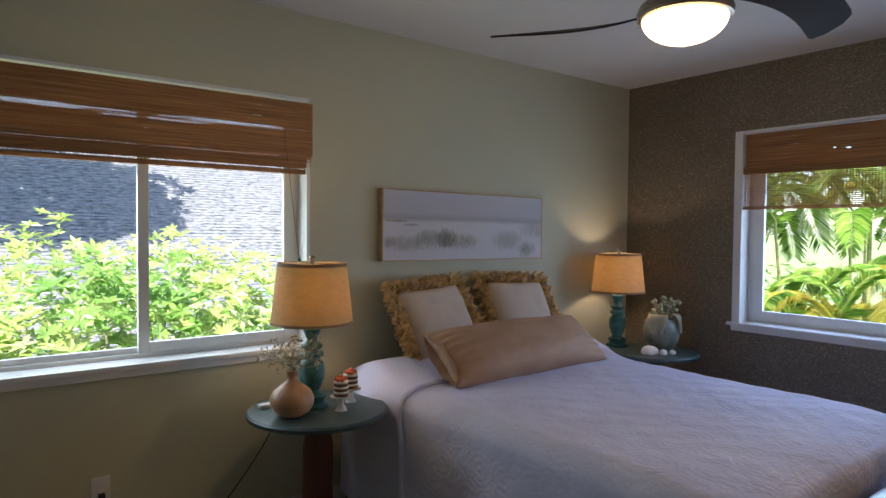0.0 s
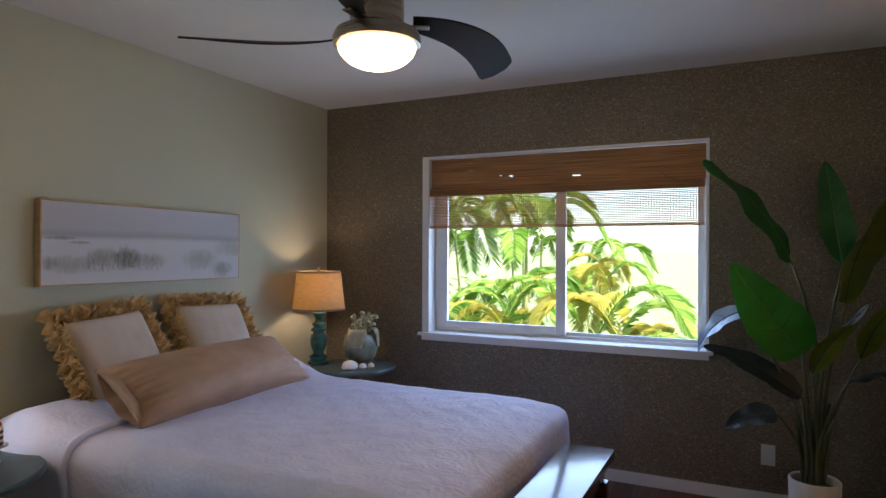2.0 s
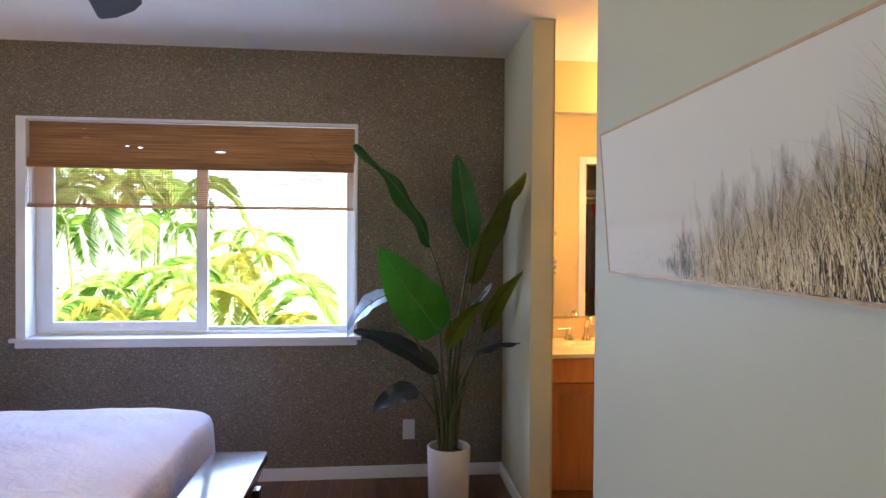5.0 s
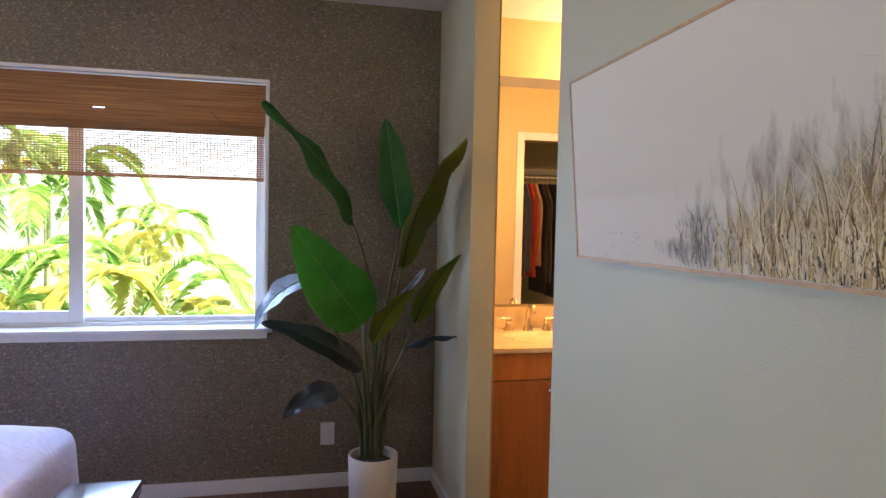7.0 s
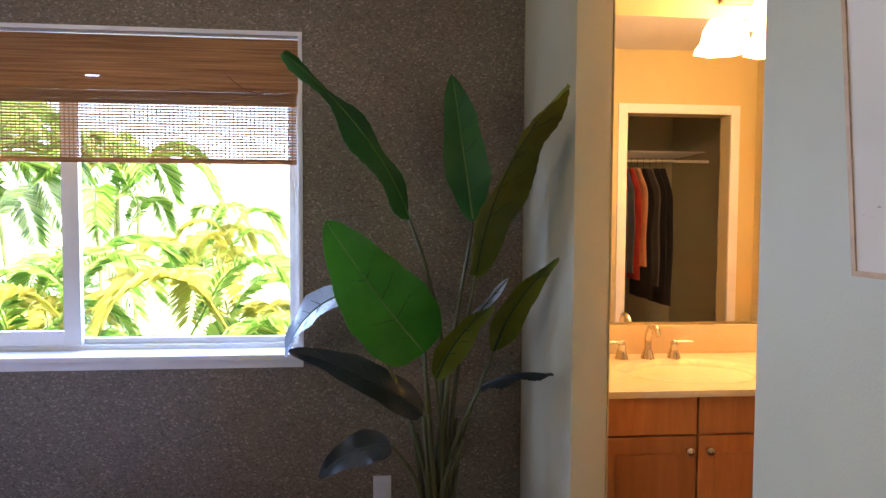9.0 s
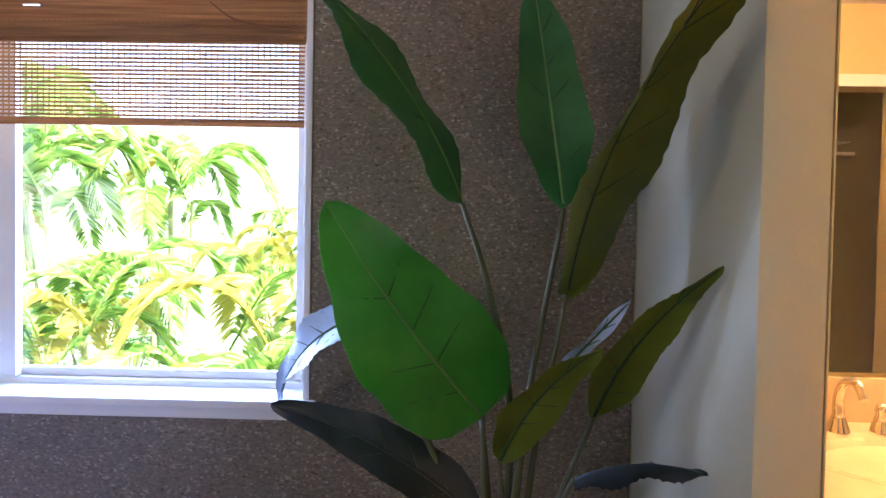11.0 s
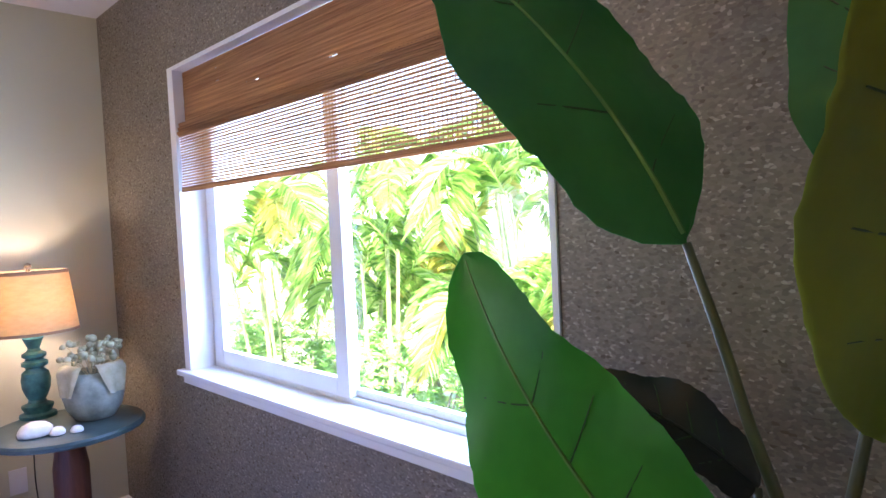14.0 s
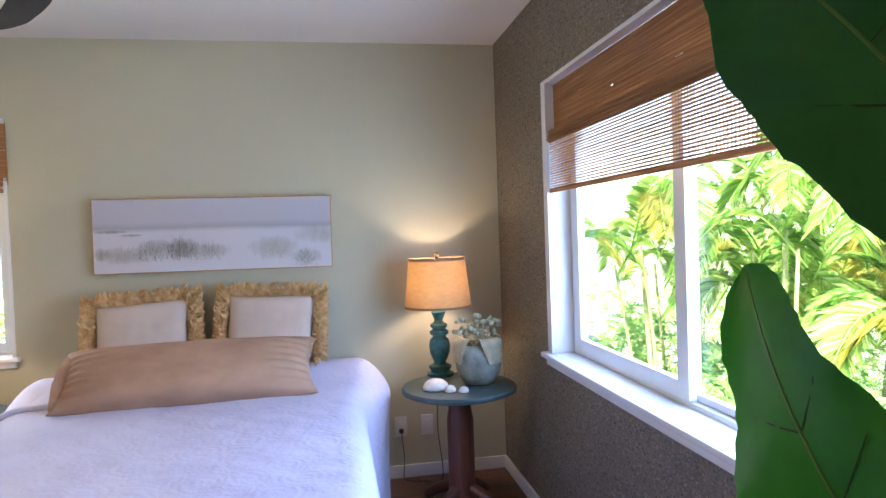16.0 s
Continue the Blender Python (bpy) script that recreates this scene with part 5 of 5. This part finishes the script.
def leafy(bm, c, rnd, size):
    """A whorl of long leaves."""
    up = Vector((rnd.uniform(-0.5, 0.5), rnd.uniform(-0.9, 0.3), 1)).normalized()
    a0 = rnd.uniform(0, 6.28)
    s0 = up.orthogonal().normalized()
    s1 = up.cross(s0)
    for k in range(7):
        a = a0 + k * 0.9
        out = (s0 * math.cos(a) + s1 * math.sin(a) + up * rnd.uniform(0.1, 0.8)).normalized()
        side = out.cross(up).normalized() * size * 0.16
        L = size * rnd.uniform(0.7, 1.1)
        m, e = c + out * L * 0.5, c + out * L - up * L * 0.18
        v = [bm.verts.new(q) for q in (c, m - side, e, m + side)]
        bm.faces.new((v[0], v[1], v[2]))
        bm.faces.new((v[0], v[2], v[3]))


def shrub(at, r, h, seed, mat, n=900, size=0.12):
    rnd = random.Random(seed)
    s = thing("garden_shrub", at, "dense leafy green shrub in the sunlit garden", "shrub", "shrubs outside the garden window")
    tr = bmesh.new()
    for k in range(7):
        a = rnd.uniform(0, 6.28)
        tube([(0, 0, 0), (0.25 * r * math.cos(a), 0.25 * r * math.sin(a), h * 0.45), (0.7 * r * math.cos(a), 0.7 * r * math.sin(a), h * 0.85)], 0.03, 0.008, 6, tr, 3)
    part("trunk", tr, BARK, s)
    bm = bmesh.new()
    for k in range(n):
        d = Vector((rnd.gauss(0, 1), rnd.gauss(0, 1), rnd.gauss(0, 1))).normalized()
        q = 1 + 0.28 * noise.noise(d * 2.2 + Vector((seed, 0, 0)))
        rr = rnd.uniform(0.75, 1.0) * q
        c = Vector((d.x * r * rr, d.y * r * rr, h * 0.62 + d.z * h * 0.42 * rr))
        leafy(bm, c, rnd, size * rnd.uniform(0.7, 1.2))
    tagged(part("crown", bm, mat, s), kind="stuff")


for k, (x, y, r, h) in enumerate([(-0.9, 5.3, 1.0, 3.7), (0.2, 5.1, 0.9, 3.45), (1.2, 5.5, 1.0, 3.75), (2.2, 5.4, 0.95, 3.7), (3.2, 6.2, 1.1, 3.6), (0.7, 6.6, 1.1, 3.9), (-1.8, 6.8, 1.3, 3.9), (2.0, 7.2, 1.2, 3.9)]):
    shrub((x, y, -2.6), r, h, k + 11, LEAFY if k % 2 else LEAFA, 750)


def palm(at, h, n, L, seed, lean=(0, 0), yellow=0.2):
    rnd = random.Random(seed)
    p = thing("palm_tree", at, "clumping areca palm with arching feathery fronds in full sun", "palm tree", "palms outside the window")
    crown = Vector((lean[0], lean[1], h))
    stems = tube([(0, 0, 0), (lean[0] * 0.3, lean[1] * 0.3, h * 0.5), crown], 0.04, 0.025, 8)
    for a in (0.5, 2.6, 4.4):
        tube([(0.1 * math.cos(a), 0.1 * math.sin(a), 0), (0.2 * math.cos(a), 0.2 * math.sin(a), h * 0.45), (crown.x + 0.3 * math.cos(a), crown.y + 0.3 * math.sin(a), h * 0.92)], 0.03, 0.018, 6, stems)
    part("trunk", stems, CANE, p, "clump of slim yellow-green canes", 60)
    g, y = bmesh.new(), bmesh.new()
    for k in range(n):
        a = k * 2.4 + rnd.uniform(-0.3, 0.3)
        crown = Vector((lean[0] + 0.3 * math.cos(k * 1.9), lean[1] + 0.3 * math.sin(k * 1.9), h * (0.84 + 0.16 * (k % 4) / 3)))
        rise = rnd.uniform(0.2, 1.15)
        ln = L * rnd.uniform(0.75, 1.1)
        dx, dy = math.cos(a), math.sin(a)
        pts = [crown, crown + Vector((dx * 0.35, dy * 0.35, 0.30 + 0.25 * rise)) * ln, crown + Vector((dx * 0.75, dy * 0.75, 0.15 + 0.45 * rise)) * ln, crown + Vector((dx * 1.05, dy * 1.05, -0.35 + 0.55 * rise)) * ln]
        bm = y if rnd.random() < yellow else g
        tube(pts, 0.012, 0.003, 5, bm, 4)
        sp = spline(pts, 14)
        for i in range(3, len(sp) - 1):
            d = (sp[min(i + 1, len(sp) - 1)] - sp[i - 1]).normalized()
            side = d.cross(Vector((0, 0, 1))).normalized()
            t = i / len(sp)
            w = ln * 0.34 * math.sin(math.pi * (0.14 + 0.78 * t)) ** 0.7
            for sg, jj in ((1, 0.0), (-1, 0.0), (1, 0.5), (-1, 0.5)):
                c = sp[i] + d * (jj * ln * 0.024 + rnd.uniform(-0.006, 0.006))
                out = (side * sg + d * (0.5 + 0.7 * t) + Vector((0, 0, 0.30 + rnd.uniform(-0.12, 0.12)))).normalized()
                long = w * rnd.uniform(0.85, 1.1)
                m, e = c + out * long * 0.45, c + out * long - Vector((0, 0, long * rnd.uniform(0.22, 0.42)))
                q = (d - Vector((0, 0, 0.3 * sg))).normalized() * 0.0065 * ln
                v = [bm.verts.new(z) for z in (c, m - q, e, m + q)]
                bm.faces.new((v[0], v[1], v[2]))
                bm.faces.new((v[0], v[2], v[3]))
    tagged(part("crown", g, PALMG, p, "green feathery fronds"), kind="stuff")
    if len(y.verts):
        tagged(part("old_fronds", y, PALMY, p, "yellowing fronds"), kind="stuff")
    else:
        y.free()


PALMS = [(7.4, 2.75, 3.2, 0.3), (7.0, 1.75, 2.9, 0.4), (8.6, 4.0, 4.6, 0.15), (9.6, -1.0, 3.2, 0.6), (7.4, 4.9, 4.0, 0.1), (10.5, 5.6, 5.2, 0.1), (6.9, 6.4, 3.8, 0.2), (9.0, 7.6, 4.6, 0.1), (12.0, 2.6, 3.6, 0.4), (10.0, 3.4, 4.5, 0.2), (8.0, 5.9, 3.2, 0.2), (9.4, 6.4, 3.2, 0.2), (7.6, 1.0, 2.4, 0.6)]
for k, (x, y, h, yel) in enumerate(PALMS):
    palm((x, y, -2.6), h, 11, 1.0 + 0.10 * (k % 4), 40 + k, (0.2 * math.sin(k * 2), 0.2 * math.cos(k * 3)), yel)
for k, (x, y, h) in enumerate([(6.5, 1.2, 2.4), (6.4, 0.0, 2.2), (6.8, 2.7, 2.6), (7.2, -1.4, 2.4), (6.9, 4.2, 2.9), (9.5, 6.0, 3.5), (7.6, 5.4, 2.7), (7.9, 2.0, 2.7), (10.4, 4.4, 3.3), (8.8, 8.6, 3.2), (7.2, 7.0, 2.8), (10.5, 9.8, 3.8), (12.0, 8.0, 4.2), (7.6, 9.6, 3.0)]):
    shrub((x, y, -2.6), 0.9, h, 70 + k, LEAFY if k % 2 else LEAFA, 520, 0.13)

# neighbour's roof beyond the shrubs
house = thing("neighbour_house", (0, 13, -2.6), "neighbouring house with a broad grey shingled roof", "house")
part("wall", box((-9, 0.4, 0), (9, 6, 1.9)), SAGE, house, "plain painted wall")


rb = bmesh.new()
rows = 74
for k in range(rows):
    y0, z0 = -1.2 + 10 * k / rows, 1.7 + 5.5 * k / rows
    y1, z1 = -1.2 + 10 * (k + 1) / rows, 1.7 + 5.5 * (k + 1) / rows
    v = [rb.verts.new(q) for q in ((-10, y0, z0 + 0.016), (10, y0, z0 + 0.016), (10, y1, z1), (-10, y1, z1), (-10, y0, z0), (10, y0, z0))]
    rb.faces.new(v[:4])
    rb.faces.new((v[4], v[5], v[1], v[0]))
part("roof", rb, SHINGLE, house, "weathered grey asphalt shingles")

# tree added out of view so that its shadow darkens part of the roof
tree = thing("unseen_shade_tree", (-0.2, 15.6, -2.6), "broad-leaved tree added out of view to shade the neighbour's roof", "tree")
tb, lb = bmesh.new(), bmesh.new()
tube([(-4.2, -5.0, 0), (-4.0, -4.4, 3.5), (-2.6, -2.0, 7.0), (0, 0.2, 9.3)], 0.2, 0.06, 10, tb)
rnd = random.Random(9)
for k in range(8):
    a = rnd.uniform(0, 6.28)
    tube([(-2.6, -2.0, 7.0), (-0.8 + math.cos(a), math.sin(a), 7.8), (2.4 * math.cos(a), 2.1 * math.sin(a), 9.8)], 0.06, 0.015, 6, tb, 4)
part("trunk", tb, BARK, tree)
for k in range(1500):
    d = Vector((rnd.gauss(0, 1), rnd.gauss(0, 1), rnd.gauss(0, 1))).normalized() * rnd.uniform(0.3, 1.0) ** 0.4
    d *= 1 + 0.3 * noise.noise(d * 2)
    leafy(lb, Vector((-0.2 + 3.0 * d.x, 2.5 * d.y, 10.0 + 1.4 * d.z)), rnd, 0.34)
tagged(part("crown", lb, LEAFA, tree), kind="stuff")

# floor boards
rnd = random.Random(21)
boards = {}


def board(length):
    length = round(length, 2)
    if length not in boards:
        boards[length] = mesh_of(box((0, -0.0615, -0.012), (length - 0.0015, 0.0615, 0), 0.0012, segments=1), "plank")
        boards[length].materials.append(PLANK)
    return boards[length]


floor = structure("floor", box((WEST, -2.5, -0.0125), (EAST, NORTH, -0.0121)), PLANK, "dark reddish brown wooden plank floor")
y = -2.435
n = 0
while y < NORTH - 0.06:
    x = (WEST if y > -0.6 else 1.1) + 0.002
    L = rnd.uniform(0.4, 1.3)
    while x < EAST - 0.02 and n < 300:
        L = min(L, EAST - 0.004 - x)
        if EAST - x - L < 0.15:
            L = EAST - 0.004 - x
        ob = new("plank", board(L))
        ob.location, ob.parent = (x, y, 0), floor
        n += 1
        x += round(L, 2)
        L = rnd.choice((1.2, 1.45, 1.7))
    y += 0.1245
